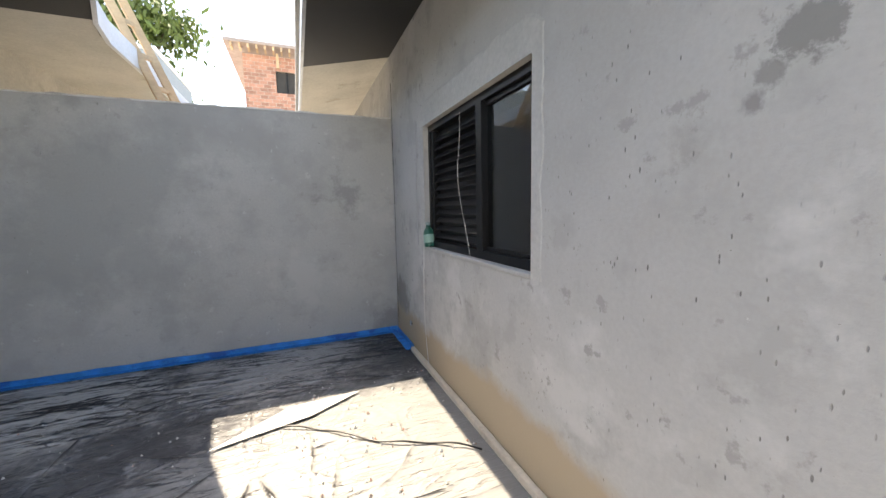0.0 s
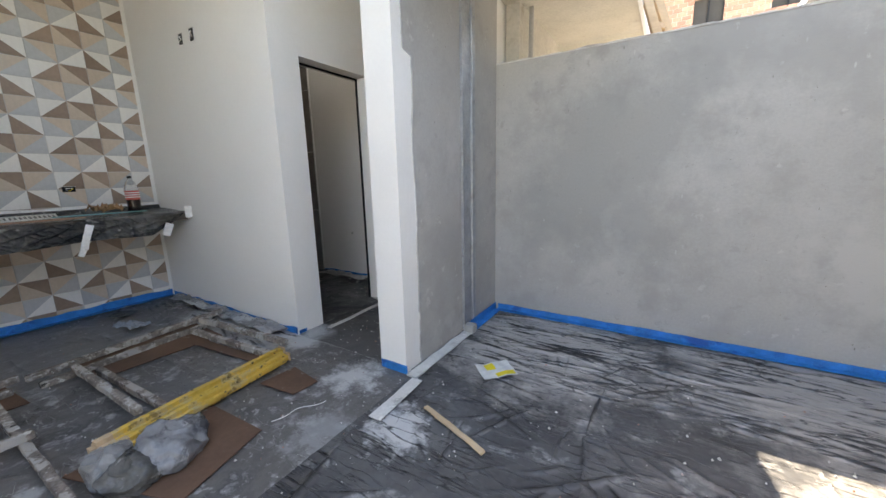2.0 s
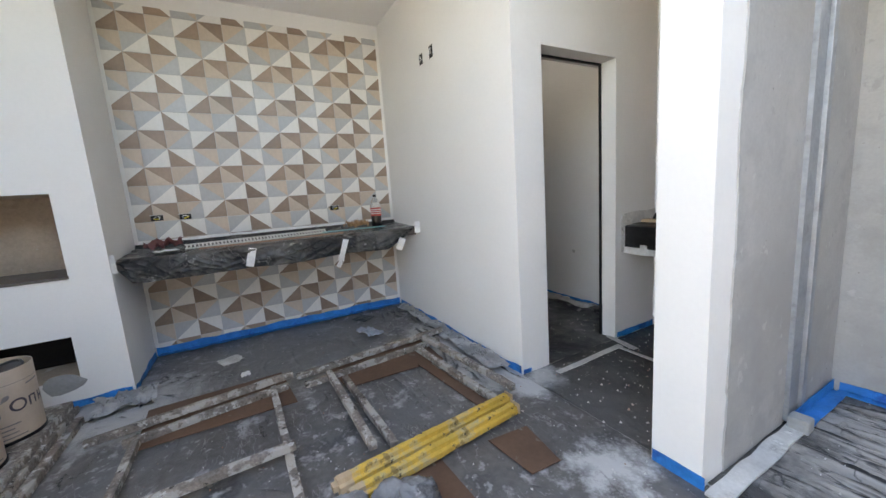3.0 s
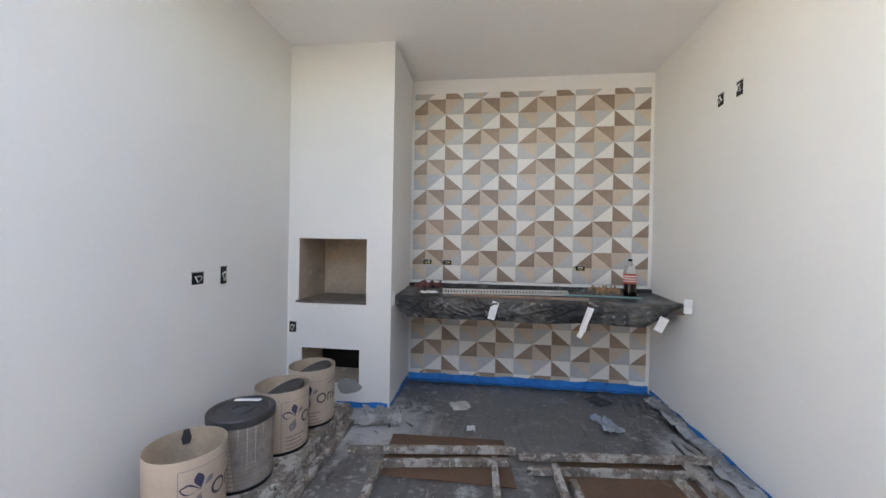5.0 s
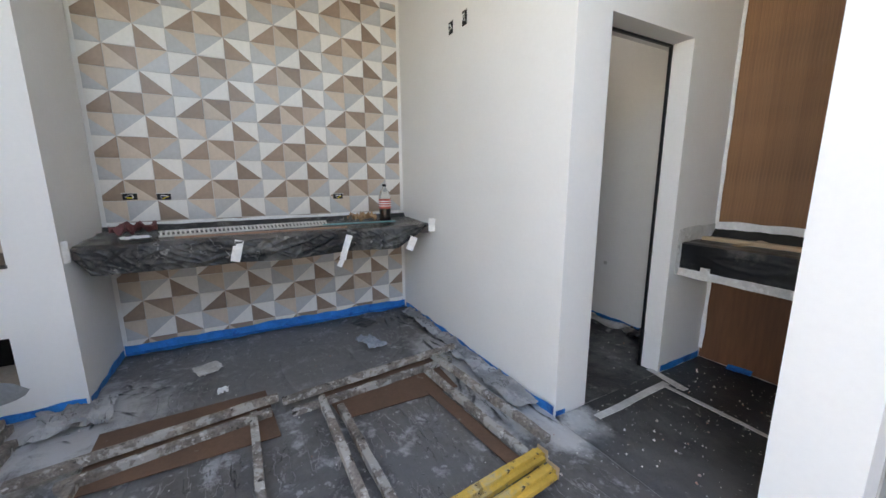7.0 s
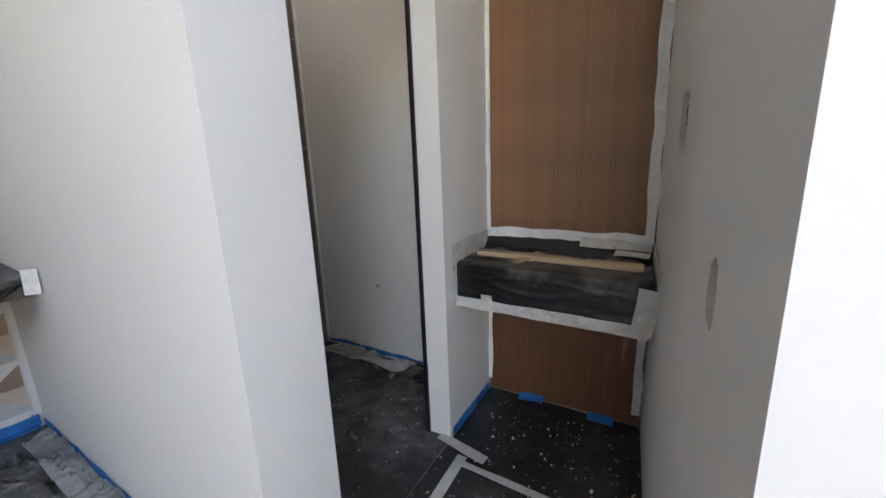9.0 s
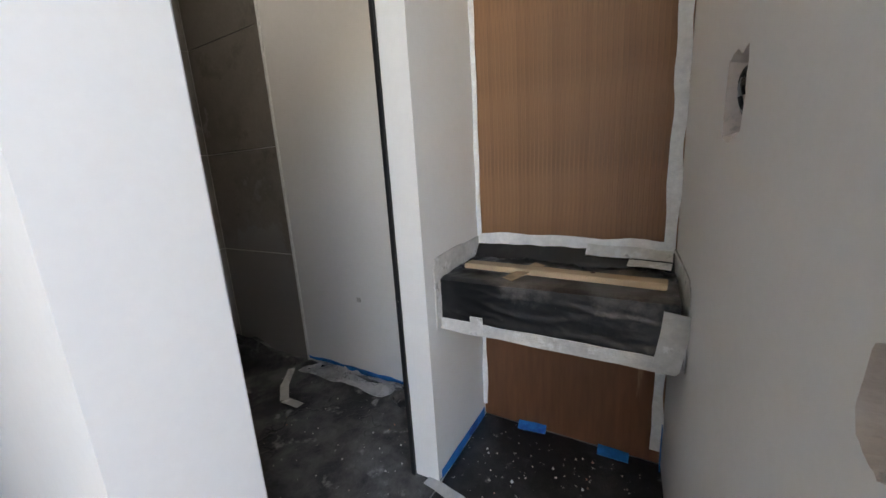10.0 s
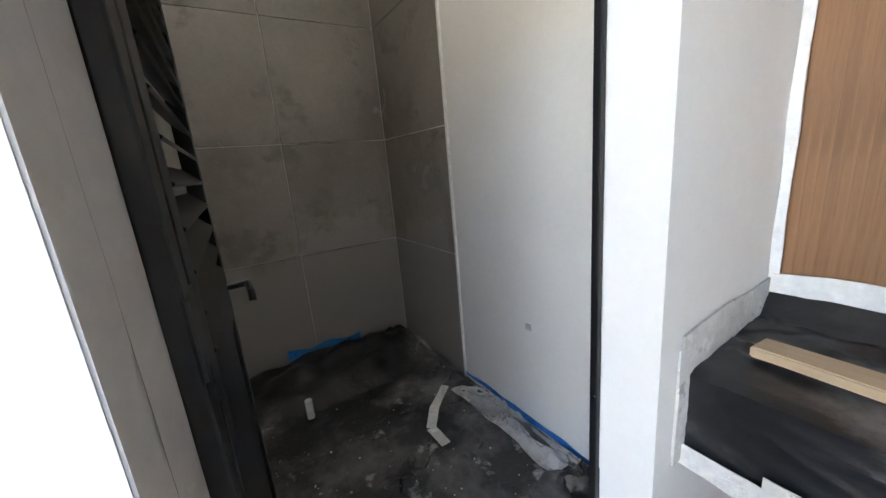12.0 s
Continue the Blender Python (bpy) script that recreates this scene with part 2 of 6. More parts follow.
YELLOW = mat("yellow_painted_timber", (0.62, 0.39, 0.07), 0.65, var=0.25, vs=5, bump=0.35, bs=40, spots=[((0.52, 0.40, 0.20), 6, 0.54, 0.08), ((0.30, 0.20, 0.07), 11, 0.6, 0.05), ((0.06, 0.048, 0.03), 24, 0.62, 0.03)])
CEMENTED = mat("cement_splashed_timber", (0.215, 0.182, 0.155), 0.92, var=0.35, vs=6, fine=0.35, fs=60, bump=0.9, bs=60, dist=0.008, spots=[((0.42, 0.39, 0.35), 9, 0.5, 0.05), ((0.58, 0.555, 0.515), 22, 0.6, 0.05), ((0.055, 0.046, 0.038), 15, 0.61, 0.04)])
CARD = mat("brown_cardboard", (0.125, 0.068, 0.042), 0.85, var=0.15, vs=4, bump=0.1, spots=[((0.2, 0.17, 0.14), 9, 0.64, 0.05)])
TILE_W = mat("white_glaze", (0.78, 0.755, 0.71), 0.3, var=0.05, fine=0.03, bump=0.03, rnd=0.03)
TILE_B = mat("brown_glaze", (0.295, 0.21, 0.155), 0.3, var=0.15, vs=6, fine=0.05, bump=0.03, rnd=0.18)
TILE_T = mat("tan_glaze", (0.56, 0.455, 0.36), 0.3, var=0.08, vs=6, fine=0.04, bump=0.03, rnd=0.06)
TILE_G = mat("grey_glaze", (0.47, 0.475, 0.475), 0.3, var=0.08, vs=6, fine=0.04, bump=0.03, rnd=0.08)
GROUT = mat("pale_grout", (0.55, 0.53, 0.49), 0.9, bump=0.2)
# paler band low down: swept dust, and light from the doorway painted in
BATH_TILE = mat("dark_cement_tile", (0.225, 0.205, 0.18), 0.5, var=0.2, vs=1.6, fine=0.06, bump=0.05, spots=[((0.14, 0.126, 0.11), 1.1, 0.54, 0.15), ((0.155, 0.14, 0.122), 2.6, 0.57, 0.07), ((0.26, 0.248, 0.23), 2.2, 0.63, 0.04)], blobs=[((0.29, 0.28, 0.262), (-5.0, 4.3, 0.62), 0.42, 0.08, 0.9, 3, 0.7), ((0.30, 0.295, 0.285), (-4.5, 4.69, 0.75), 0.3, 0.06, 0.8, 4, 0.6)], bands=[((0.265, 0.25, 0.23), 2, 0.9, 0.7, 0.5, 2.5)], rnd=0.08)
DUSTY = mat("dusty_pale_cover", (0.56, 0.55, 0.52), 0.8, var=0.15, vs=5, bump=0.5, bs=30, spots=[((0.4, 0.385, 0.36), 7, 0.56, 0.08), ((0.7, 0.69, 0.66), 14, 0.6, 0.05)])
DIRT = mat("debris_chips", (0.5, 0.48, 0.45), 0.9, var=0.2, rnd=0.4)
FILM_TAPE = mat("dusty_masking_tape", (0.60, 0.58, 0.545), 0.75, var=0.15, vs=9, bump=0.7, bs=30, spots=[((0.72, 0.71, 0.69), 12, 0.55, 0.06), ((0.42, 0.4, 0.37), 18, 0.62, 0.05)])
DARK = mat("dark_void", (0.05, 0.045, 0.04), 0.8)
BRICK = mat("red_hollow_brick", (0.52, 0.27, 0.19), 0.9, var=0.2, vs=3, bump=0.3, rnd=0.2)
CONCRETE = mat("grey_concrete", (0.33, 0.33, 0.32), 0.9, var=0.15, vs=2, bump=0.25, spots=[((0.2, 0.2, 0.19), 1.5, 0.62, 0.1)])
GLASS = bpy.data.materials.new("window_glass")
GLASS.use_nodes = True
GLASS.node_tree.nodes["Principled BSDF"].inputs["Transmission Weight"].default_value = 1.0
GLASS.node_tree.nodes["Principled BSDF"].inputs["Roughness"].default_value = 0.02
GLASS.node_tree.nodes["Principled BSDF"].inputs["IOR"].default_value = 1.5
GLASS.node_tree.nodes["Principled BSDF"].inputs["Base Color"].default_value = (0.5, 0.53, 0.54, 1)


# ---- builders ----
def at_world(ob):
    v = Vector((0, 0, 0))
    while ob:
        v = v + ob.location
        ob = ob.parent
    return v


def link(name, bm, mats, parent=None, smooth=False):
    mats = mats if isinstance(mats, (list, tuple)) else [mats]
    if parent:
        bmesh.ops.translate(bm, verts=bm.verts, vec=-at_world(parent))
    me = bpy.data.meshes.new(name)
    bm.to_mesh(me)
    bm.free()
    for m in mats:
        me.materials.append(m)
    if smooth:
        for p in me.polygons:
            p.use_smooth = True
        me.set_sharp_from_angle(angle=radians(38))
    ob = new(name, me)
    ob.parent = parent
    return ob


def part(name, bm, material, parent, label="", smooth=False):
    ob = link(name, bm, material, parent, smooth)
    return tagged(ob, label) if label else ob


def thing(name, loc, label, category, group="", kind=""):
    e = new(name)
    e.location = loc
    e.empty_display_size = 0.05
    return tagged(e, label, category, group, kind)


def box(bm, x0, x1, y0, y1, z0, z1, bevel=0.0, m=None):
    vs = [bm.verts.new((x, y, z)) for x in (x0, x1) for y in (y0, y1) for z in (z0, z1)]
    fs = [bm.faces.new([vs[i] for i in q]) for q in ((0, 1, 3, 2), (4, 6, 7, 5), (0, 4, 5, 1), (2, 3, 7, 6), (0, 2, 6, 4), (1, 5, 7, 3))]
    if bevel:
        bmesh.ops.bevel(bm, geom=list({e for f in fs for e in f.edges}), offset=bevel, segments=2, affect="EDGES", profile=0.6)
    if m is not None:
        bmesh.ops.transform(bm, matrix=m, verts=[v for v in vs if v.is_valid])
    return bm


def boxed(x0, x1, y0, y1, z0, z1, bevel=0.0):
    return box(bmesh.new(), x0, x1, y0, y1, z0, z1, bevel)


def bar(bm, a, b, w, h, bevel=0.004, jitter=0.0):
    """A straight timber from a to b with a w x h section, a and b in the middle of its ends."""
    a, b = Vector(a), Vector(b)
    d = b - a
    L = d.length
    q = d.to_track_quat("X", "Z").to_matrix().to_4x4()
    t = bmesh.new()
    box(t, 0, L, -w / 2, w / 2, -h / 2, h / 2)
    if jitter:
        long = [e for e in t.edges if abs((e.verts[0].co - e.verts[1].co).x) > L * 0.9]
        bmesh.ops.subdivide_edges(t, edges=long, cuts=max(2, int(L / 0.06)), use_grid_fill=True)
    if bevel:
        bmesh.ops.bevel(t, geom=[e for e in t.edges if len(e.link_faces) == 2 and e.calc_face_angle(0) > 1.0], offset=bevel, segments=2, affect="EDGES")
    for v in t.verts:
        if jitter:
            n3 = noise.noise_vector(v.co * 9 + a * 7)
            v.co += Vector((0, n3.y, n3.z)) * jitter
    bmesh.ops.transform(t, matrix=Matrix.Translation(a) @ q, verts=t.verts)
    me = bpy.data.meshes.new("tmp")
    t.to_mesh(me)
    t.free()
    bm.from_mesh(me)
    bpy.data.meshes.remove(me)
    return bm


def slab(axis, c0, c1, u0, u1, z0, z1, holes=()):
    """A wall of thickness c0..c1 across axis, with holes (u0, u1, z0, z1) through it."""
    us = sorted({u0, u1, *[h[0] for h in holes], *[h[1] for h in holes]})
    zs = sorted({z0, z1, *[h[2] for h in holes], *[h[3] for h in holes]})
    us, zs = [u for u in us if u0 <= u <= u1], [z for z in zs if z0 <= z <= z1]
    solid = lambda i, j: 0 <= i < len(us) - 1 and 0 <= j < len(zs) - 1 and not any(h[0] < (us[i] + us[i + 1]) / 2 < h[1] and h[2] < (zs[j] + zs[j + 1]) / 2 < h[3] for h in holes)
    bm = bmesh.new()
    P = lambda c, u, z: bm.verts.new((c, u, z) if axis == "x" else (u, c, z))
    for i in range(len(us) - 1):
        for j in range(len(zs) - 1):
            if not solid(i, j):
                continue
            a, b, c, d = us[i], us[i + 1], zs[j], zs[j + 1]
            quads = [[(c0, a, c), (c0, b, c), (c0, b, d), (c0, a, d)], [(c1, a, c), (c1, a, d), (c1, b, d), (c1, b, c)]]
            if not solid(i - 1, j):
                quads.append([(c0, a, c), (c0, a, d), (c1, a, d), (c1, a, c)])
            if not solid(i + 1, j):
                quads.append([(c0, b, c), (c1, b, c), (c1, b, d), (c0, b, d)])
            if not solid(i, j - 1):
                quads.append([(c0, a, c), (c1, a, c), (c1, b, c), (c0, b, c)])
            if not solid(i, j + 1):
                quads.append([(c0, a, d), (c0, b, d), (c1, b, d), (c1, a, d)])
            for q in quads:
                bm.faces.new([P(*p) for p in q])
    bmesh.ops.remove_doubles(bm, verts=bm.verts, dist=0.0005)
    bmesh.ops.recalc_face_normals(bm, faces=bm.faces)
    return bm


def structure(name, bm, m, label, category="wall", smooth=False):
    return tagged(link(name, bm, m, None, smooth), label, category, "", "structure")


def tube(points, r, seg=8, closed=False):
    """A round cord or pipe along points."""
    bm = bmesh.new()
    pts = [Vector(p) for p in points]
    rings = []
    for i, p in enumerate(pts):
        d = (pts[min(i + 1, len(pts) - 1)] - pts[max(i - 1, 0)]).normalized()
        u = d.orthogonal().normalized() if abs(d.z) > 0.99 else d.cross(Vector((0, 0, 1))).normalized()
        w = d.cross(u)
        rings.append([bm.verts.new(p + (u * math.cos(k * 2 * math.pi / seg) + w * math.sin(k * 2 * math.pi / seg)) * r) for k in range(seg)])
    for a, b in zip(rings, rings[1:]):
        for k in range(seg):
            bm.faces.new([a[k], a[(k + 1) % seg], b[(k + 1) % seg], b[k]])
    bm.faces.new(rings[0][::-1])
    bm.faces.new(rings[-1])
    bmesh.ops.recalc_face_normals(bm, faces=bm.faces)
    return bm


def lathe(profile, seg=32, at=(0, 0, 0)):
    """A turned shape from (radius, height) pairs, open where the profile ends away from the axis."""
    bm = bmesh.new()
    rings = []
    for r, z in profile:
        if r < 1e-5:
            rings.append([bm.verts.new((at[0], at[1], at[2] + z))])
        else:
            rings.append([bm.verts.new((at[0] + r * math.cos(k * 2 * math.pi / seg), at[1] + r * math.sin(k * 2 * math.pi / seg), at[2] + z)) for k in range(seg)])
    for a, b in zip(rings, rings[1:]):
        for k in range(seg):
            q = [a[k % len(a)], a[(k + 1) % len(a)], b[(k + 1) % len(b)], b[k % len(b)]]
            q = list(dict.fromkeys(q))
            if len(q) > 2:
                bm.faces.new(q)
    bmesh.ops.recalc_face_normals(bm, faces=bm.faces)
    return bm


def sheet(x0, x1, y0, y1, step, height):
    """A sheet with height(x, y) over a rectangle of the plan."""
    nx, ny = max(2, int((x1 - x0) / step)), max(2, int((y1 - y0) / step))
    xs, ys = np.linspace(x0, x1, nx + 1), np.linspace(y0, y1, ny + 1)
    verts = [(x, y, height(x, y)) for y in ys for x in xs]
    faces = [(j * (nx + 1) + i, j * (nx + 1) + i + 1, (j + 1) * (nx + 1) + i + 1, (j + 1) * (nx + 1) + i) for j in range(ny) for i in range(nx)]
    me = bpy.data.meshes.new("sheet")
    me.from_pydata(verts, [], faces)
    bm = bmesh.new()
    bm.from_mesh(me)
    bpy.data.meshes.remove(me)
    return bm


def ridge(x, y, z=0.0):
    """Sharp creases: 1 along the crease lines, falling to 0."""
    return max(0.0, 1 - abs(noise.noise(Vector((x, y, z)))) * 5)


# ---- plan ----
X_WIN, Y_BACK, X_PIL0, X_PIL1, Y_PIL = 1.5, 4.5, -1.865, -1.64, 3.18
X_TILE, Y_LEFT, X_CHIM, Y_CHIM = -4.893, 0.0, -4.18, 0.9
Y_PART, Y_PART2, X_END, Y_JAMB = 3.226, 3.465, -2.767, 4.185
X_COR, Y_WOOD, X_BATH, Y_BATH = -1.937, 4.695, -5.007, 4.70
Z_CEIL, Z_DOOR = 3.04, 2.11
WIN = (2.25, 3.57, 0.95, 1.83)

# ---- structure ----
# pale ground and yard wall, both unseen, bounce sunlight into the room
PALE = mat("pale_bounce_ground", (0.50, 0.47, 0.42), 0.95, var=0.15, vs=0.4, bump=0.2)
structure("ground", sheet(-400, 400, -400, 400, 200, lambda x, y: -0.06), PALE, "pale bare ground reaching far beyond the houses", "ground")
structure("floor", boxed(-5.2, 1.6, -1.5, 4.9, -0.3, -0.005), CONCRETE, "grey concrete floor slab under plastic sheeting", "floor")
structure("wall_yard", slab("y", -6.2, -6.0, -9, 9, -0.1, 2.6), PLASTER, "grey wall added out of view, closing the yard and bouncing sun")
bm = slab("y", Y_BACK, 4.66, -1.64, X_WIN, -0.05, 2.1)
structure("wall_back", bm, PLASTER, "low raw grey cement-plastered boundary wall of the patio")
cap = sheet(-1.64, X_WIN, 4.495, 4.665, 0.02, lambda x, y: 2.103 + 0.02 * noise.noise(Vector((x * 5, y * 4, 1))) + 0.008 * noise.noise(Vector((x * 25, y * 20, 4))))
for f in bmesh.ops.extrude_face_region(cap, geom=cap.faces[:])["geom"]:
    if isinstance(f, bmesh.types.BMVert):
        f.co.z = 2.092
bmesh.ops.recalc_face_normals(cap, faces=cap.faces)
# pale mortar, made lighter still to paint in the sunlit top
structure("wall_back_coping", cap, DUSTY, "uneven pale mortar along the top of the boundary wall", "coping")


def pillar_x(y):
    """The patio face of the pillar, which leans in towards its free end."""
    return X_PIL1 - 0.021 * (6.5 - y) / (6.5 - Y_PIL)


def corridor_x(y):
    """The corridor face of the end wall, slightly out of square."""
    return X_PIL0 - 0.048 * (y - Y_PIL)


NOTCH, BOXCUT = (3.41, 3.49, 1.065, 1.20), (3.925, 4.125, 1.335, 1.54)
structure("wall_window", slab("x", X_WIN, 1.72, -1.5, 9, -0.05, 2.9, [WIN]), PLASTER_W, "rough grey plastered house wall with a tan band at its foot")
bm = boxed(X_PIL1 - 0.12, X_PIL1, Y_PIL, 6.5, -0.05, Z_CEIL)
for v in bm.verts:
    if v.co.y < 4 and v.co.x > -1.7:
        v.co.x = pillar_x(Y_PIL)
structure("wall_pillar_core", bm, WHITE, "white painted end wall beside the patio")
bm = slab("x", X_PIL0, X_PIL1 - 0.12, Y_PIL, 4.9, -0.05, Z_CEIL, [NOTCH, BOXCUT])
for v in bm.verts:
    if abs(v.co.x - X_PIL0) < 0.001:
        v.co.x = corridor_x(v.co.y)
structure("wall_pillar", bm, WHITE, "white painted end wall between patio and corridor")
# grey render coat on the patio face of the pillar, with a ragged painted border
bm = bmesh.new()
rows = []
for k in range(121):
    z = k * 0.0251
    y0 = (3.26 if z > 1.9 else 3.335) + 0.012 * noise.noise(Vector((z * 14, 3, 0))) + 0.02 * noise.noise(Vector((z * 2.5, 8, 0))) + 0.009 * noise.noise(Vector((z * 55, 2, 0)))
    rows.append([bm.verts.new((pillar_x(y) + d, y, z)) for y, d in ((y0, 0.0), (y0 + 0.004, 0.005), (3.905, 0.005), (3.905, 0.0))])
for a, b in zip(rows, rows[1:]):
    for k in range(3):
        bm.faces.new([a[k], a[k + 1], b[k + 1], b[k]])
bmesh.ops.recalc_face_normals(bm, faces=bm.faces)
structure("render_coat", bm, PLASTER, "bare grey render with a ragged white paint border", "plaster")
structure("render_coat_inner", boxed(X_PIL1 - 0.012, X_PIL1 + 0.004, 4.085, Y_BACK - 0.002, 0, Z_CEIL), PLASTER, "bare grey render strip beside the boundary wall", "plaster")
structure("wall_partition", slab("y", Y_PART, Y_PART2, X_TILE - 0.3, X_END, -0.05, Z_CEIL), WHITE, "smooth white painted partition wall")
structure("wall_bath_front", slab("x", X_END - 0.118, X_END, Y_PART2, Y_BATH + 0.2, -0.05, Z_CEIL, [(Y_PART2 - 1, Y_JAMB, -1, Z_DOOR)]), WHITE, "white wall with the bathroom doorway through it")
structure("wall_corridor_end", slab("y", Y_WOOD + 0.02, Y_WOOD + 0.2, X_END, X_PIL0, -0.05, Z_CEIL), WHITE, "white wall at the end of the corridor")
structure("wall_left", slab("y", -0.2, Y_LEFT, X_TILE - 0.3, -1.64, -0.05, Z_CEIL), WHITE, "plain white painted side wall")
wall_tile = structure("wall_tile", slab("x", X_TILE - 0.2, X_TILE - 0.012, Y_LEFT, Y_PART, -0.05, Z_CEIL), WHITE, "white wall faced with geometric patterned tiles")
def ceiling_slab():
    """The ceiling with an unseen opening added to light the bathroom."""
    bm = bmesh.new()
    sx0, sx1, sy0, sy1 = -4.2, -3.5, 3.62, 4.42
    for x0, x1, y0, y1 in ((-5.3, sx0, -0.2, 5.7), (sx1, -1.64, -0.2, 5.7), (sx0, sx1, -0.2, sy0), (sx0, sx1, sy1, 5.7)):
        box(bm, x0, x1, y0, y1, Z_CEIL, Z_CEIL + 0.12)
    return bm


# translucent pane added above the bathroom to brighten it, no such source known
ACRYLIC = bpy.data.materials.new("milky_acrylic")
ACRYLIC.use_nodes = True
tl = ACRYLIC.node_tree.nodes.new("ShaderNodeBsdfTranslucent")
tl.inputs["Color"].default_value = (0.21, 0.21, 0.202, 1)
ACRYLIC.node_tree.links.new(tl.outputs[0], ACRYLIC.node_tree.nodes["Material Output"].inputs["Surface"])
structure("skylight_pane", sheet(-4.22, -3.48, 3.6, 4.44, 0.37, lambda x, y: Z_CEIL + 0.124), ACRYLIC, "milky pane added out of view to brighten the bathroom", "skylight")
structure("ceiling", ceiling_slab(), WHITE_C, "flat white painted ceiling", "ceiling")
wall_bath = structure("wall_bath_far", slab("x", X_BATH - 0.15, X_BATH - 0.01, Y_PART2, Y_BATH + 0.2, -0.05, Z_CEIL), GROUT, "bathroom wall faced with large dark stained tiles")
wall_bath_r = structure("wall_bath_right", slab("y", Y_BATH, Y_BATH + 0.15, X_BATH, X_END - 0.118, -0.05, Z_CEIL), WHITE, "white painted bathroom side wall, partly tiled dark")

# chimney breast with its two recesses
N1, N2 = (0.096, 0.69, 0.877, 1.41), (0.13, 0.64, 0.2, 0.485)
structure("chimney_breast", slab("x", X_CHIM - 0.012, X_CHIM, Y_LEFT, Y_CHIM, -0.05, Z_CEIL, [N1, N2]), WHITE, "white plastered barbecue chimney breast with two recesses", "chimney")
structure("chimney_core", slab("x", X_CHIM - 0.5, X_CHIM - 0.012, Y_LEFT, Y_CHIM - 0.001, -0.05, Z_CEIL, [N1, N2]), RAW_TAN, "bare tan masonry inside the barbecue recesses", "chimney")
structure("chimney_back", boxed(X_TILE, X_CHIM - 0.5, Y_LEFT, Y_CHIM - 0.001, -0.05, Z_CEIL), RAW_TAN, "bare tan back of the barbecue recesses", "chimney")
structure("chimney_side", boxed(X_TILE, X_CHIM, Y_CHIM, Y_CHIM + 0.003, 0, Z_CEIL), WHITE, "white painted side of the chimney breast", "chimney")
STONE = mat("dark_stone_ledge", (0.10, 0.085, 0.075), 0.35, var=0.3, vs=10)
structure("recess_ledge", boxed(X_CHIM - 0.49, X_CHIM + 0.012, N1[0] - 0.02, N1[1] + 0.004, N1[2] - 0.012, N1[2] + 0.008, 0.003), STONE, "thin dark stone ledge of the upper recess", "ledge")
structure("recess_lining", boxed(X_CHIM - 0.49, X_CHIM - 0.38, N2[0] + 0.01, N2[1] - 0.004, N2[2], N2[3] - 0.004), BLACK_METAL, "black slab at the back of the lower recess", "lining")
bm = sheet(0, 1, 0, 1, 0.07, lambda x, y: 0)
for v in bm.verts:
    a, r = v.co.x * 2 * math.pi, v.co.y
    v.co = Vector((X_CHIM + 0.003 + 0.006 * (1 - r), 0.55 + 0.1 * r * (1 + 0.35 * noise.noise(Vector((math.cos(a) * 1.5, math.sin(a) * 1.5, 4)))) * math.cos(a), 0.18 + 0.07 * r * (1 + 0.35 * noise.noise(Vector((math.cos(a) * 2, math.sin(a) * 2, 9)))) * math.sin(a)))
structure("mortar_patch", bm, CONCRETE, "grey mortar smear below the lower recess", "plaster")

# eaves over the patio
def sloped(x0, x1, y0, y1, z0, z1, th):
    """A soffit board that rises from z0 at x0 to z1 at x1."""
    bm = boxed(x0, x1, y0, y1, 0, th)
    for v in bm.verts:
        v.co.z += z0 + (z1 - z0) * (v.co.x - x0) / (x1 - x0)
    return bm


structure("eave_right", sloped(0.74, 1.5, -1.5, 4.5, 2.48, 2.655, 0.1), BLACK_PAINT, "black painted soffit of the house eave", "soffit")
structure("eave_right_raw", sloped(0.74, 1.5, 4.5, 9, 2.48, 2.655, 0.1), CREAM, "unpainted cream soffit beyond the boundary wall", "soffit")
structure("fascia_right", boxed(0.715, 0.738, -1.5, 9, 2.465, 2.60), GALV, "thin grey metal fascia along the house eave", "fascia")
structure("roof_right", boxed(0.70, 4, -1.5, 9, 2.9, 3.0), CONCRETE, "flat roof slab of the house", "roof")


# below y 4.6 the edge bulges unseen, shaped to bound the sun patch
def eave_edge(y):
    return -0.70 if y > 4.6 else -0.70 + 0.27 * min(1.0, (4.6 - y) / 0.75)


def eave_piece(y0, y1, z0, z1, x0=None, w=None):
    bm = bmesh.new()
    n = 14
    top = []
    for k in range(n + 1):
        y = y0 + (y1 - y0) * k / n
        e = eave_edge(y)
        a = -1.64 if w is None else e
        b = e if w is None else e + w
        top.append([bm.verts.new(p) for p in ((a, y, z0), (b, y, z0), (b, y, z1), (a, y, z1))])
    for a, b in zip(top, top[1:]):
        for k in range(4):
            bm.faces.new([a[k], a[(k + 1) % 4], b[(k + 1) % 4], b[k]])
    bm.faces.new(top[0])
    bm.faces.new(top[-1][::-1])
    bmesh.ops.recalc_face_normals(bm, faces=bm.faces)
    return bm


structure("eave_left", eave_piece(3.0, 4.42, 2.6, 2.72), BLACK_PAINT, "black painted soffit of the porch eave", "soffit")
structure("eave_left_raw", eave_piece(4.42, 8, 2.6, 2.72), CREAM, "unpainted cream soffit beyond the boundary wall", "soffit")
structure("fascia_left", eave_piece(3.0, 8, 2.58, 2.76, w=0.03), mat("pale_fascia", (0.6, 0.62, 0.64), 0.5, var=0.1), "pale fascia board along the porch eave", "fascia")

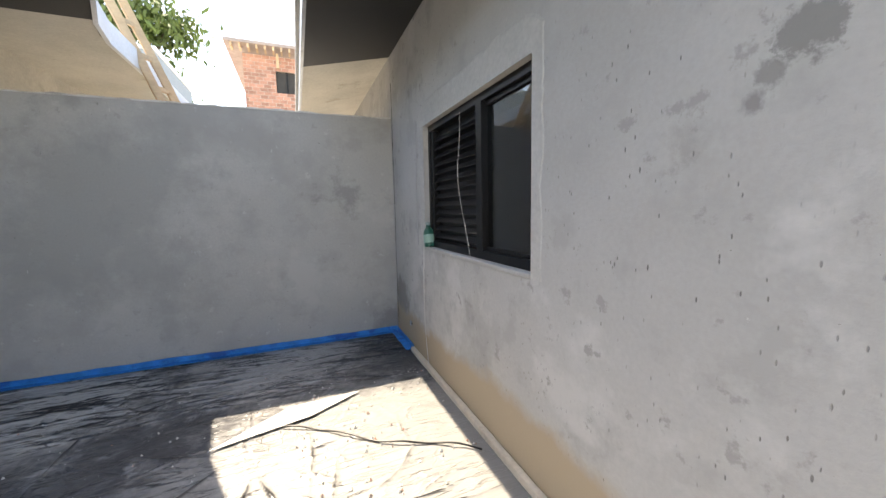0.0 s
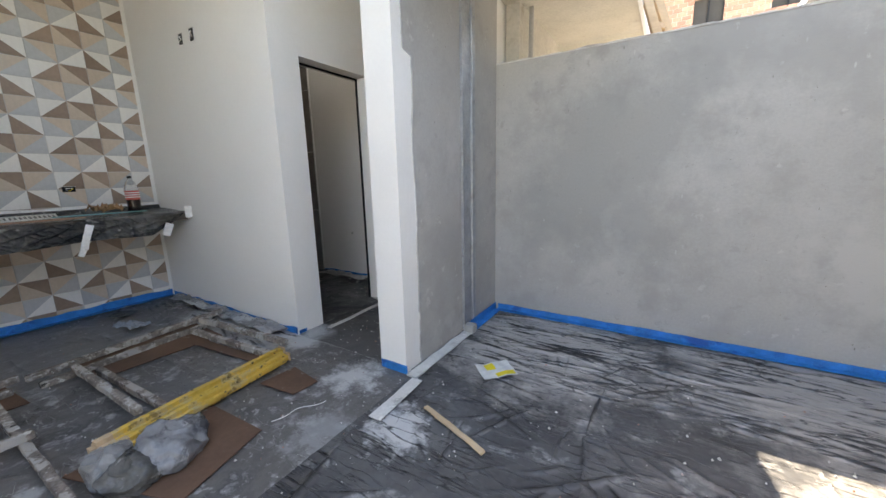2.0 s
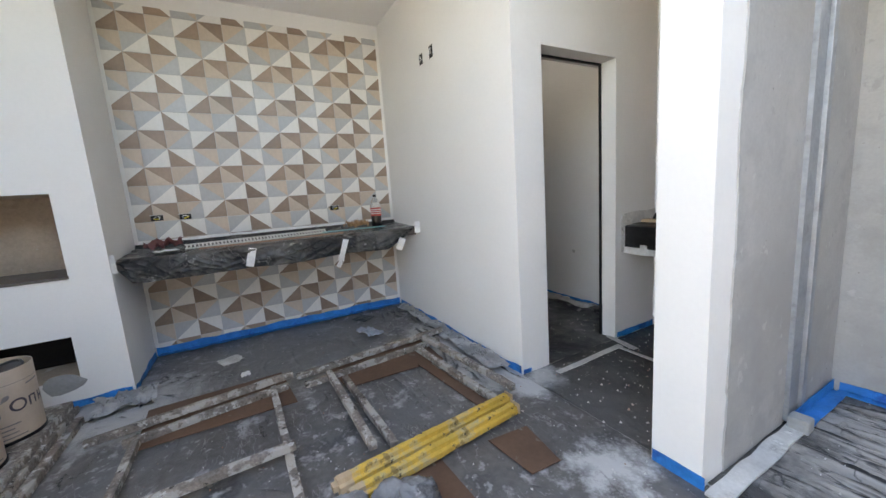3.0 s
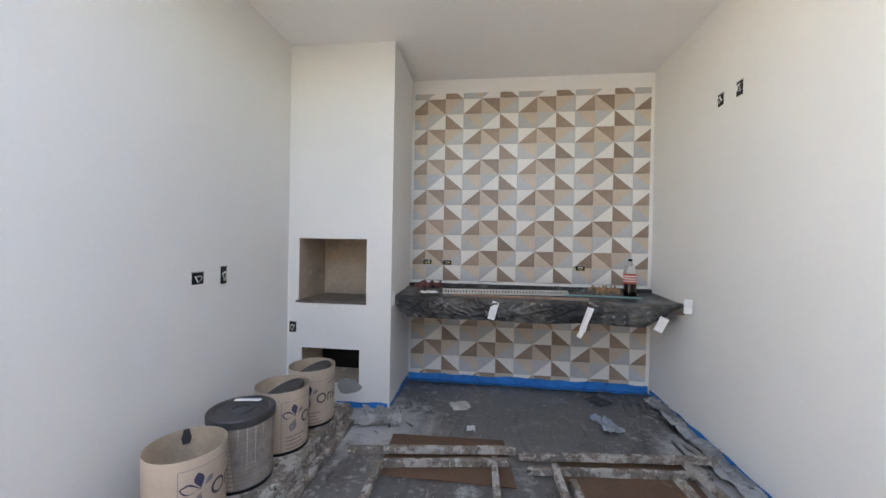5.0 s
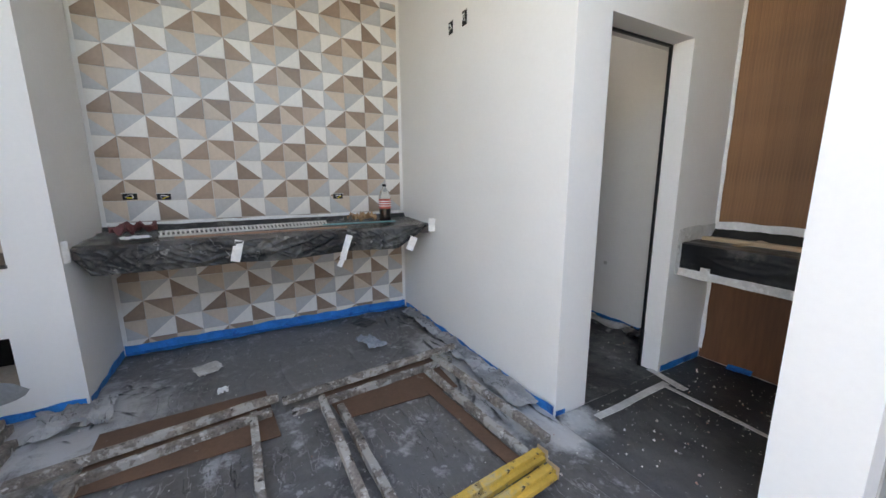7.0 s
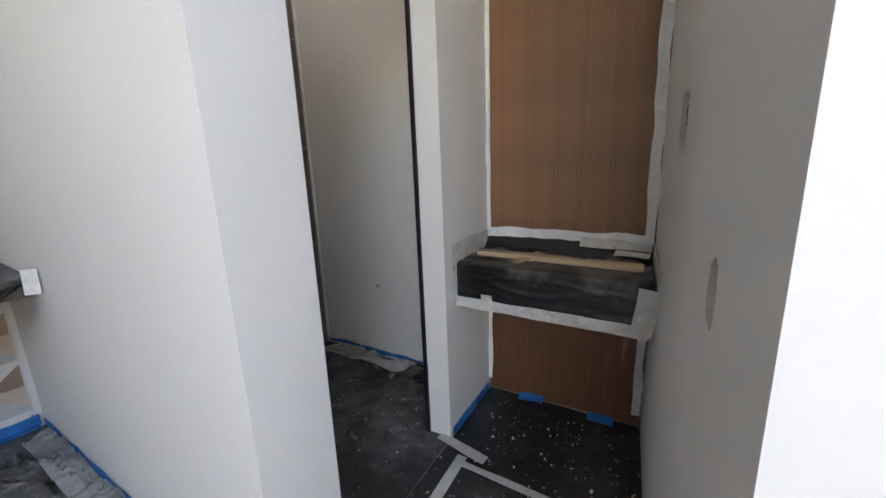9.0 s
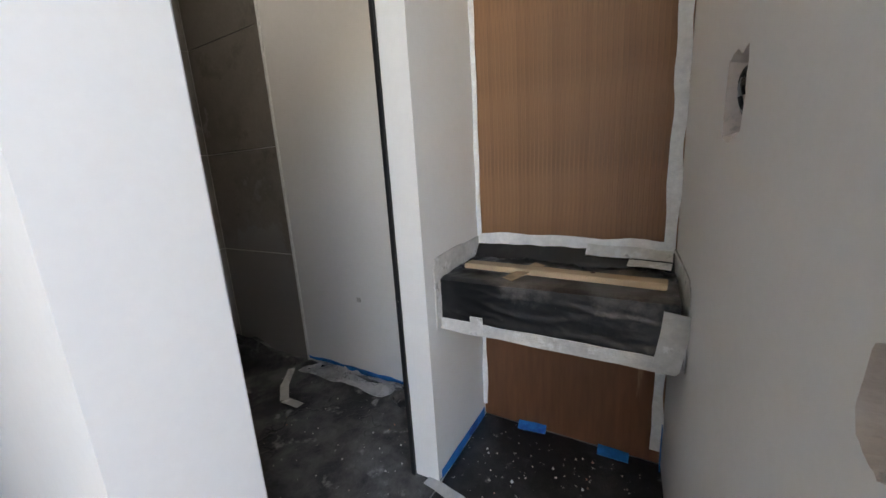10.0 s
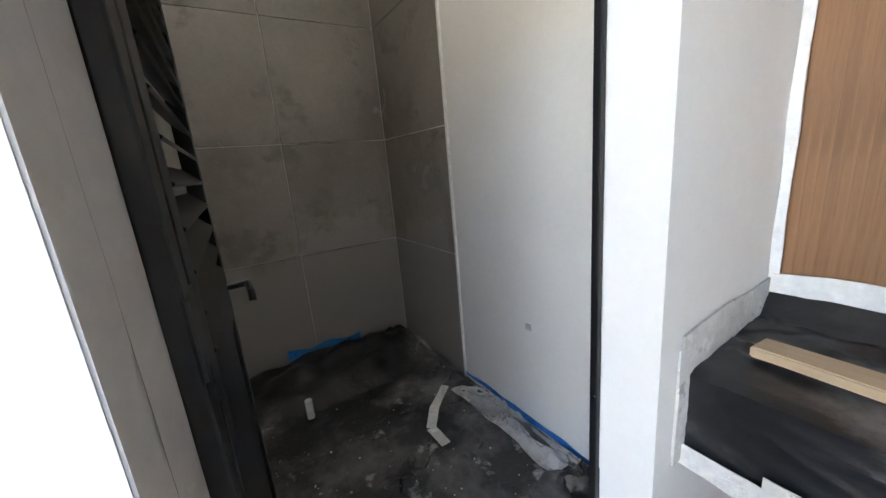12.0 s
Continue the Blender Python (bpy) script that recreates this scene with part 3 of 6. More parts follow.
bm = bmesh.new()
rows = []
for k in range(141):
    z = 0.1 + k * 0.0165
    w = 0.0075 * (1 + 1.2 * noise.noise(Vector((z * 11, 1, 0))) + 0.8 * noise.noise(Vector((z * 45, 4, 0))))
    c = 4.462 + 0.012 * noise.noise(Vector((z * 3, 9, 0))) + 0.004 * noise.noise(Vector((z * 25, 6, 0)))
    rows.append([bm.verts.new((1.4985, c - max(w, 0.0006), z)), bm.verts.new((1.4985, c + max(w, 0.0006), z))])
for p, q in zip(rows, rows[1:]):
    bm.faces.new([p[0], p[1], q[1], q[0]])
structure("corner_seam", bm, DARK, "dark ragged seam where house wall meets boundary wall", "crack")

# baseboards
structure("baseboard_window", boxed(1.462, 1.497, -1.5, 3.94, 0, 0.042, 0.008), mat("pale_stone", (0.55, 0.48, 0.38), 0.8, var=0.15, vs=6, bump=0.2), "narrow pale stone strip at the foot of the wall", "baseboard")



# ---- floor coverings ----
def creased(x0, x1, y0, y1, step, folds, base=0.004, crumple_by=0.004, seed=7):
    """A spread sheet with folds: (x, y, direction, length, half width, height)."""
    rng = np.random.default_rng(seed)
    nx, ny = int((x1 - x0) / step), int((y1 - y0) / step)
    X, Y = np.meshgrid(np.linspace(x0, x1, nx + 1), np.linspace(y0, y1, ny + 1))
    Z = np.full(X.shape, base)
    for fx, fy, a, L, w, h in folds:
        dx, dy = X - fx, Y - fy
        u, v = dx * math.cos(a) + dy * math.sin(a), -dx * math.sin(a) + dy * math.cos(a)
        v = v + 0.05 * L * np.sin(u / L * rng.uniform(2, 6) + rng.uniform(0, 6))
        along = np.clip(1 - np.abs(u / L - 0.5) * 2, 0, 1) ** 0.6
        Z = np.maximum(Z, base + h * along * np.exp(-(np.abs(v) / w) ** 1.3) - 0.25 * h * np.exp(-np.abs(v) / (3 * w)))
    fine = np.array([[noise.noise(Vector((x * 8, y * 11, 3))) + 0.5 * noise.noise(Vector((x * 24, y * 30, 8))) for x in X[0]] for y in Y[:, 0]])
    Z = np.maximum(Z + crumple_by * fine, 0.0015)
    me = bpy.data.meshes.new("sheet")
    q = [(j * (nx + 1) + i, j * (nx + 1) + i + 1, (j + 1) * (nx + 1) + i + 1, (j + 1) * (nx + 1) + i) for j in range(ny) for i in range(nx)]
    me.from_pydata(np.stack([X, Y, Z], -1).reshape(-1, 3).tolist(), [], q)
    bm = bmesh.new()
    bm.from_mesh(me)
    bpy.data.meshes.remove(me)
    return bm


def patio_folds():
    """Long folds beside the boundary wall, fans of creases further out, short wrinkles everywhere."""
    rng = np.random.default_rng(7)
    folds = [(-1.585, 0.6, 1.571, 2.3, 0.022, 0.028), (-1.50, 0.7, 1.50, 1.9, 0.012, 0.02)]
    for _ in range(120):
        folds.append((rng.uniform(-1.9, 1.2), rng.uniform(3.5, 4.46), rng.normal(0.0, 0.08), rng.uniform(0.25, 1.1), rng.uniform(0.008, 0.018), rng.uniform(0.012, 0.03)))
    for cx, cy in ((-0.55, 2.95), (-0.15, 2.45), (0.35, 2.85), (-1.05, 2.55), (0.6, 2.3), (-0.7, 3.4)):
        for _ in range(15):
            a, r = rng.uniform(0, 6.283), rng.uniform(0.03, 0.2)
            folds.append((cx + r * math.cos(a), cy + r * math.sin(a), a, rng.uniform(0.2, 0.85), rng.uniform(0.009, 0.016), rng.uniform(0.01, 0.022)))
    for _ in range(150):
        folds.append((rng.uniform(-1.6, 1.4), rng.uniform(0.6, 3.6), rng.uniform(0, 6.283), rng.uniform(0.1, 0.5), rng.uniform(0.007, 0.012), rng.uniform(0.004, 0.010)))
    return folds


def room_folds():
    """Seams of the overlapping lengths along the room, a few creases, bunched edges beside the walls."""
    rng = np.random.default_rng(5)
    folds = [(-4.85, y, rng.normal(0, 0.02), rng.uniform(1.6, 2.9), 0.012, 0.012) for y in (1.15, 1.5, 1.62, 2.02, 2.38, 2.5, 2.86)]
    for _ in range(70):
        folds.append((rng.uniform(-4.85, -1.8), rng.uniform(0.1, 3.2), rng.choice((0.0, 3.14)) + rng.normal(0, 0.5), rng.uniform(0.1, 0.6), rng.uniform(0.008, 0.014), rng.uniform(0.004, 0.013)))
    for _ in range(60):
        folds.append((rng.uniform(-4.85, -2.85), rng.uniform(2.95, 3.2), rng.normal(0, 0.25), rng.uniform(0.1, 0.5), rng.uniform(0.010, 0.018), rng.uniform(0.012, 0.03)))
    for _ in range(40):
        folds.append((rng.uniform(-4.3, -3.85), rng.uniform(0.7, 1.2), rng.uniform(0, 6.28), rng.uniform(0.1, 0.3), rng.uniform(0.010, 0.016), rng.uniform(0.01, 0.025)))
    return folds


def room_height(x, y):
    h = 0.006 * ridge(x * 0.9 + y * 0.4, y * 1.0 - x * 0.4, 4) + 0.004 * ridge(x * 4, y * 4, 11)
    edge = max(0.0, 1 - abs(y - 3.1) / 0.3) if x < -2.75 else 0.0
    return 0.006 + max(0.0, h) + 0.02 * edge * ridge(x * 6, y * 9, 7)


def bath_height(x, y):
    pile = max(0.0, 1 - math.hypot((x + 4.85) / 0.4, (y - 4.05) / 0.8)) ** 0.6
    strip = max(0.0, 1 - abs(y - 4.6) / 0.12) if x < -3.2 else 0.0
    return 0.006 + 0.21 * pile * (0.7 + 0.5 * noise.noise(Vector((x * 6, y * 6, 2)))) + 0.04 * strip * (0.6 + ridge(x * 3, y * 22, 1)) + 0.008 * ridge(x * 4, y * 4, 13)


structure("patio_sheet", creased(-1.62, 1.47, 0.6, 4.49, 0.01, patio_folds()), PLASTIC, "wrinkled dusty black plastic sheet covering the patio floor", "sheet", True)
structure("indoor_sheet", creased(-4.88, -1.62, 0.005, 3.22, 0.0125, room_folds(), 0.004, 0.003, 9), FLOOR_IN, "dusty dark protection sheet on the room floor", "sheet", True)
structure("corridor_sheet", sheet(-2.76, -1.62, 3.22, 4.69, 0.025, room_height), mat("dark_corridor_film", (0.022, 0.0215, 0.021), 0.42, var=0.3, vs=2, fine=0.2, bump=0.35, bs=16, dist=0.012, spots=[((0.06, 0.058, 0.056), 2.5, 0.5, 0.15), ((0.26, 0.255, 0.25), 8, 0.62, 0.06), ((0.6, 0.6, 0.59), 32, 0.655, 0.02)], blobs=[((0.55, 0.55, 0.54), (-1.93, 2.98, 0), 0.14, 0.14, 0.7, 9, 0.85), ((0.55, 0.55, 0.54), (-2.66, 3.3, 0), 0.13, 0.1, 0.4, 6, 0.9), ((0.13, 0.128, 0.125), (-2.2, 3.3, 0), 0.4, 0.4, 1.0, 4, 0.75)]), "dusty dark protection sheet on the corridor floor", "sheet", True)
structure("bathroom_sheet", sheet(-5.0, -2.765, 3.48, 4.695, 0.03, bath_height), mat("black_film_floor", (0.03, 0.03, 0.031), 0.42, spec=0.4, var=0.3, vs=3, bump=0.5, bs=14, dist=0.02, spots=[((0.17, 0.168, 0.165), 2.5, 0.46, 0.2), ((0.3, 0.3, 0.3), 7, 0.6, 0.08), ((0.7, 0.7, 0.69), 26, 0.68, 0.02)], blobs=[((0.010, 0.010, 0.011), (-4.9, 4.05, 0.12), 0.6, 0.15, 0.4, 5, 0.97)], lines=[((0.012, 0.012, 0.012), 2.5, 0.012, (1, 1, 1), 0.01, 0.4)]), "bunched black plastic film on the bathroom floor", "sheet", True)


def tape_strip(name, a, b, width, m, label, thick=0.003, up=(0, 0, 1), wav=0.006):
    """A flat strip of tape from a to b, its face towards up, with slightly uneven edges."""
    a, b, up = Vector(a), Vector(b), Vector(up)
    d = (b - a)
    L = d.length
    d.normalize()
    s = up.cross(d).normalized()
    n = max(2, int(L / 0.05))
    bm = bmesh.new()
    rings = []
    for k in range(n + 1):
        p = a + d * (L * k / n)
        w0 = width / 2 + wav * noise.noise(p * 7)
        w1 = width / 2 + wav * noise.noise(p * 7 + Vector((9, 9, 9)))
        lift = up * (thick * (1 + 0.8 * noise.noise(p * 11 + Vector((4, 0, 0)))))
        rings.append([bm.verts.new(q) for q in (p - s * w0, p - s * w0 + lift, p + s * w1 + lift, p + s * w1)])
    for r, t in zip(rings, rings[1:]):
        for k in range(4):
            bm.faces.new([r[k], r[(k + 1) % 4], t[(k + 1) % 4], t[k]])
    bm.faces.new(rings[0])
    bm.faces.new(rings[-1][::-1])
    bmesh.ops.recalc_face_normals(bm, faces=bm.faces)
    return tagged(link(name, bm, m), label, "tape", "", "structure")


BT = "bright blue masking tape along the foot of the wall"
tape_strip("trim_tape", (-1.6, 4.494, 0.035), (1.49, 4.494, 0.035), 0.05, BLUE, BT, up=(0, -1, 0))
tape_strip("trim_tape", (-1.6, 4.46, 0.014), (1.48, 4.46, 0.014), 0.05, BLUE, BT)
tape_strip("trim_tape", (-1.625, 3.93, 0.04), (-1.625, 4.49, 0.04), 0.06, BLUE, BT, up=(1, 0, 0))
tape_strip("trim_tape", (-1.59, 3.93, 0.014), (-1.59, 4.46, 0.014), 0.06, BLUE, BT)
tape_strip("trim_tape", (1.494, 3.95, 0.03), (1.494, 4.49, 0.03), 0.05, BLUE, BT, up=(-1, 0, 0))
tape_strip("trim_tape", (1.455, 3.95, 0.014), (1.455, 4.46, 0.014), 0.06, BLUE, BT)
tape_strip("trim_tape", (X_TILE + 0.003, 0.91, 0.045), (X_TILE + 0.003, 3.21, 0.045), 0.075, BLUE, BT, up=(1, 0, 0), wav=0.02)
tape_strip("trim_tape", (X_TILE + 0.035, 0.93, 0.018), (X_TILE + 0.035, 3.2, 0.018), 0.06, BLUE, BT, wav=0.03)
tape_strip("trim_tape", (X_TILE + 0.02, Y_PART - 0.004, 0.03), (X_END - 0.01, Y_PART - 0.004, 0.03), 0.05, BLUE, BT, up=(0, -1, 0), wav=0.02)
tape_strip("trim_tape", (X_END + 0.004, Y_PART + 0.002, 0.022), (X_END + 0.004, Y_PART + 0.07, 0.018), 0.03, BLUE, BT, up=(1, 0, 0))
tape_strip("trim_tape", (X_CHIM + 0.004, 0.45, 0.03), (X_CHIM + 0.004, 0.89, 0.03), 0.05, BLUE, BT, up=(1, 0, 0), wav=0.02)
tape_strip("trim_tape", (X_CHIM - 0.01, Y_CHIM + 0.006, 0.03), (X_TILE + 0.03, Y_CHIM + 0.006, 0.03), 0.05, BLUE, BT, up=(0, 1, 0), wav=0.03)
tape_strip("trim_tape", (X_PIL0 + 0.005, Y_PIL - 0.003, 0.03), (X_PIL1 - 0.01, Y_PIL - 0.003, 0.03), 0.06, BLUE, BT, up=(0, -1, 0))
tape_strip("trim_tape", (X_END + 0.004, Y_JAMB + 0.02, 0.03), (X_END + 0.004, Y_WOOD - 0.02, 0.03), 0.05, BLUE, BT, up=(1, 0, 0), wav=0.015)
tape_strip("trim_tape", (-2.57, Y_WOOD - 0.025, 0.02), (-2.43, Y_WOOD - 0.02, 0.03), 0.05, BLUE, "torn scrap of blue masking tape", up=(0, -0.5, 1))
tape_strip("trim_tape", (-2.19, Y_WOOD - 0.03, 0.015), (-2.06, Y_WOOD - 0.03, 0.015), 0.05, BLUE, "torn scrap of blue masking tape", up=(0, -0.3, 1))
tape_strip("trim_tape", (X_COR - 0.004, 4.655, 0.02), (X_COR - 0.004, 4.655, 0.22), 0.05, BLUE, "torn scrap of blue masking tape", up=(-1, 0, 0), wav=0.02)
tape_strip("trim_tape", (-2.95, Y_BATH - 0.004, 0.045), (-4.2, Y_BATH - 0.004, 0.045), 0.03, BLUE, BT, up=(0, -1, 0), wav=0.02)
tape_strip("trim_tape", (X_BATH + 0.006, 3.78, 0.125), (X_BATH + 0.006, 4.3, 0.115), 0.07, BLUE, BT, up=(1, 0, 0), wav=0.03)
WT = "dusty white tape stuck flat on the floor"
tape_strip("floor_tape", (-1.60, 3.15, 0.012), (-1.60, 3.92, 0.012), 0.075, DUSTY, "dusty pale strip along the foot of the pillar", 0.008, wav=0.008)
tape_strip("floor_tape", (-1.53, 2.74, 0.016), (-1.55, 3.14, 0.018), 0.075, DUSTY, WT)
tape_strip("floor_tape", (-2.64, 3.42, 0.012), (-2.66, 4.1, 0.012), 0.045, DUSTY, WT)
tape_strip("floor_tape", (-2.66, 4.06, 0.013), (-2.02, 4.04, 0.013), 0.03, DUSTY, WT)
tape_strip("floor_tape", (-2.82, 4.17, 0.014), (-2.55, 4.12, 0.014), 0.05, DUSTY, WT)
for p, q in zip(((-4.12, 4.5, 0.06), (-4.02, 4.36, 0.035), (-3.9, 4.27, 0.03)), ((-4.02, 4.36, 0.035), (-3.9, 4.27, 0.03), (-3.76, 4.27, 0.03))):
    tape_strip("floor_tape", p, q, 0.05, DUSTY, "crumpled strip of masking tape on the black film")
def chips(name, n, x0, x1, y0, y1, s0, s1, seed, label):
    rng = random.Random(seed)
    bm = bmesh.new()
    for _ in range(n):
        x, y, s = rng.uniform(x0, x1), rng.uniform(y0, y1), rng.uniform(s0, s1) * rng.choice((0.5, 0.7, 1))
        vs = [bm.verts.new((x + s * rng.uniform(0.5, 1) * math.cos(a), y + s * rng.uniform(0.5, 1) * math.sin(a), 0.008)) for a in (0, 1.2, 2.5, 3.8, 5.1)]
        top = bm.verts.new((x, y, 0.012 + s * rng.uniform(0.4, 0.8)))
        for k in range(5):
            bm.faces.new([vs[k], vs[(k + 1) % 5], top])
    return tagged(link(name, bm, DIRT_MIX), label, "debris", "", "stuff")


DIRT_MIX = bpy.data.materials.new("mixed_rubble")
DIRT_MIX.use_nodes = True
nt = DIRT_MIX.node_tree
geo, ramp = nt.nodes.new("ShaderNodeNewGeometry"), nt.nodes.new("ShaderNodeValToRGB")
ramp.color_ramp.elements[0].color, ramp.color_ramp.elements[1].color = (0.25, 0.24, 0.22, 1), (0.72, 0.70, 0.66, 1)
e = ramp.color_ramp.elements.new(0.12)
e.color = (0.45, 0.20, 0.13, 1)
e = ramp.color_ramp.elements.new(0.2)
e.color = (0.5, 0.49, 0.46, 1)
nt.links.new(geo.outputs["Random Per Island"], ramp.inputs[0])
nt.links.new(ramp.outputs[0], nt.nodes["Principled BSDF"].inputs["Base Color"])
nt.nodes["Principled BSDF"].inputs["Roughness"].default_value = 0.95
chips("rubble", 150, 0.3, 1.44, 2.3, 3.6, 0.005, 0.016, 3, "scattered plaster crumbs and brick chips on the sheet")
chips("rubble", 160, -1.5, 1.0, 1.6, 4.0, 0.003, 0.011, 4, "scattered plaster crumbs on the patio sheet")
chips("rubble", 230, -2.7, -1.4, 1.7, 4.6, 0.003, 0.01, 5, "scattered plaster crumbs on the dark floor sheet")
chips("rubble", 150, -4.8, -2.5, 0.9, 3.2, 0.003, 0.009, 6, "scattered plaster crumbs on the room floor")
chips("rubble", 120, -2.7, -1.95, 3.3, 4.6, 0.003, 0.012, 8, "scattered plaster crumbs on the corridor floor")
chips("rubble", 110, -4.4, -2.9, 3.55, 4.5, 0.003, 0.01, 7, "scattered plaster crumbs on the bathroom floor")
# ---- patio things ----
def window():
    y0, y1, z0, z1 = WIN
    w = tagged(new("window_1"), "black aluminium window with a louvred shutter and one glass sash", "window", "", "structure")
    w.location = (1.55, y0, z0)
    x0, x1 = 1.535, 1.60
    for n, b in (("frame_top", (y0, y1, z1 - 0.045, z1)), ("frame_bottom", (y0, y1, z0 + 0.0, z0 + 0.05)), ("frame_side", (y0, y0 + 0.02, z0 + 0.05, z1 - 0.045)), ("frame_side", (y1 - 0.035, y1, z0 + 0.05, z1 - 0.045))):
        part(n, boxed(x0, x1, *b, 0.004), BLACK_METAL, w)
    part("mullion", boxed(x0 - 0.006, x1, 2.735, 2.80, z0 + 0.05, z1 - 0.045, 0.004), BLACK_METAL, w)
    part("sash_stile", boxed(1.556, 1.585, y0 + 0.02, y0 + 0.04, z0 + 0.04, z1 - 0.045, 0.003), BLACK_METAL, w)
    part("sash_rail", boxed(1.556, 1.585, y0 + 0.04, 2.735, z1 - 0.07, z1 - 0.045, 0.003), BLACK_METAL, w)
    part("sash_rail", boxed(1.556, 1.585, y0 + 0.04, 2.735, z0 + 0.05, z0 + 0.07, 0.003), BLACK_METAL, w)
    g = part("pane", boxed(1.568, 1.573, y0 + 0.04, 2.735, z0 + 0.07, z1 - 0.07), GLASS, w, "dark reflecting glass pane")
    g.visible_shadow = False
    sh = part("shutter", boxed(1.592, 1.6, 2.80, y1 - 0.035, z0 + 0.05, z1 - 0.045), BLACK_METAL, w, "black louvred shutter panel")
    part("shutter_stile", boxed(1.545, 1.592, 2.80, 2.83, z0 + 0.05, z1 - 0.045, 0.003), BLACK_METAL, sh)
    part("shutter_stile", boxed(1.545, 1.592, y1 - 0.075, y1 - 0.035, z0 + 0.05, z1 - 0.045, 0.003), BLACK_METAL, sh)
    n = 13
    for k in range(n):
        z = z0 + 0.09 + k * 0.0565
        b = bmesh.new()
        box(b, -0.022, 0.022, 2.83, y1 - 0.075, -0.004, 0.004, 0.0015, None)
        bmesh.ops.rotate(b, verts=b.verts, matrix=Matrix.Rotation(radians(-48), 3, "Y"))
        bmesh.ops.translate(b, verts=b.verts, vec=(1.572, 0, z))
        part("slat", b, BLACK_METAL, sh)
    part("window_sill", boxed(1.492, 1.6, y0 - 0.002, y1 + 0.02, z0 - 0.02, z0 + 0.003, 0.006), PLASTER, w, "rough grey cement sill")


window()
# room added behind the glass, its dimness partly put into the grey paint
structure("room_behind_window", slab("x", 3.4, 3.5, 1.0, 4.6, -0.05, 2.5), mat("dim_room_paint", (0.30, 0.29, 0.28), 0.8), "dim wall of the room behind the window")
structure("room_behind_window_sides", boxed(1.72, 3.4, 4.5, 4.6, -0.05, 2.5), WHITE, "dim side wall of the room behind the window")
structure("room_behind_window_floor", boxed(1.72, 3.4, 1.0, 4.5, -0.05, 0.0), CONCRETE, "floor of the room behind the window", "floor")
structure("room_behind_window_ceiling", boxed(1.72, 3.5, 1.0, 4.6, 2.5, 2.6), CONCRETE, "ceiling of the room behind the window", "ceiling")
structure("room_behind_window_end", boxed(1.72, 3.5, 0.9, 1.0, -0.05, 2.6), CONCRETE, "end wall of the room behind the window")

# smooth plaster surround of the window
bm = bmesh.new()
U0, U1, ZB, ZT = WIN[0], WIN[1], WIN[2] - 0.02, WIN[3]
ways = [((U0, ZB + (ZT - ZB) * k / 30), (U0 - 0.07, ZB + (ZT + 0.10 - ZB) * k / 30)) for k in range(30)]
ways += [((U0 + (U1 - U0) * k / 40, ZT), (U0 - 0.07 + (U1 - U0 + 0.17) * k / 40, ZT + 0.17 * (1 - 0.45 * max(0, 1 - k / 4) ** 2 - 0.45 * max(0, 1 - (40 - k) / 4) ** 2))) for k in range(41)]
ways += [((U1, ZT - (ZT - ZB) * k / 30), (U1 + 0.10, ZT + 0.10 - (ZT + 0.10 - ZB) * k / 30)) for k in range(1, 31)]
rows = []
for (a, b), (c, d) in ways:
    q = 0.018 * noise.noise(Vector((c * 5, d * 5, 2))) + 0.008 * noise.noise(Vector((c * 22, d * 22, 5)))
    c, d = c + (q if abs(c - a) > 0.02 else 0), d + q
    rows.append([bm.verts.new(p) for p in ((1.502, a, b), (1.4965, a, b), (1.4965, a + (c - a) * 0.9, b + (d - b) * 0.9), (1.5005, c, d))])
for p, q in zip(rows, rows[1:]):
    for k in range(3):
        bm.faces.new([p[k], p[k + 1], q[k + 1], q[k]])
bmesh.ops.recalc_face_normals(bm, faces=bm.faces)
structure("window_surround", bm, mat("smooth_pale_render", (0.41, 0.40, 0.375), 0.85, var=0.1, vs=1.5, bump=0.12, bs=120, spots=[((0.33, 0.32, 0.3), 1.5, 0.6, 0.1)]), "smoother pale render band around the window", "plaster")

cord = thing("cable", (1.52, 3.0, 1.8), "thin white cord hanging loose across the window shutter", "cord")
part("strand", tube([(1.53 - 0.02 * math.sin(t * 3), 3.0 - 0.19 * max(0.0, t - 0.35) ** 1.2 - 0.012 * math.sin(t * 9), 1.79 - 0.83 * t) for t in np.linspace(0, 1, 24)], 0.0015, 6), GROUT, cord, "", True)
cord = thing("cable", (1.49, 3.57, 0.9), "thin white cord running down the plastered wall", "cord")
part("strand", tube([(1.485 - 0.02 * math.sin(t * 3.1), 3.58 - 0.06 * t * t - 0.02 * math.sin(t * 4), 0.95 - 0.91 * t) for t in np.linspace(0, 1, 24)], 0.0026, 6), GROUT, cord, "", True)
cord = thing("cable", (1.49, 3.6, 1.0), "grey cable lying against the wall beside the window", "cable")
part("strand", tube([(1.492, 3.73 + 0.012 * math.sin(t * 5), 0.95 + 0.95 * t) for t in np.linspace(0, 1, 14)], 0.004, 6), PLASTER, cord, "", True)

GREEN = mat("green_plastic", (0.015, 0.10, 0.07), 0.3, var=0.15, vs=12, bump=0.03)
b = thing("green_bottle", (1.52, 3.52, 0.953), "green plastic bottle standing at the end of the sill", "bottle")
m4 = lathe([(0, 0), (0.036, 0), (0.04, 0.008), (0.041, 0.10), (0.036, 0.125), (0.02, 0.145), (0.016, 0.15), (0.016, 0.165), (0, 0.165)], 20, (1.515, 3.53, 0.953))
part("body", m4, GREEN, b, "", True)
part("cap", lathe([(0, 0), (0.019, 0), (0.019, 0.022), (0, 0.024)], 14, (1.515, 3.53, 1.116)), mat("grey_cap", (0.25, 0.3, 0.28), 0.4), b)
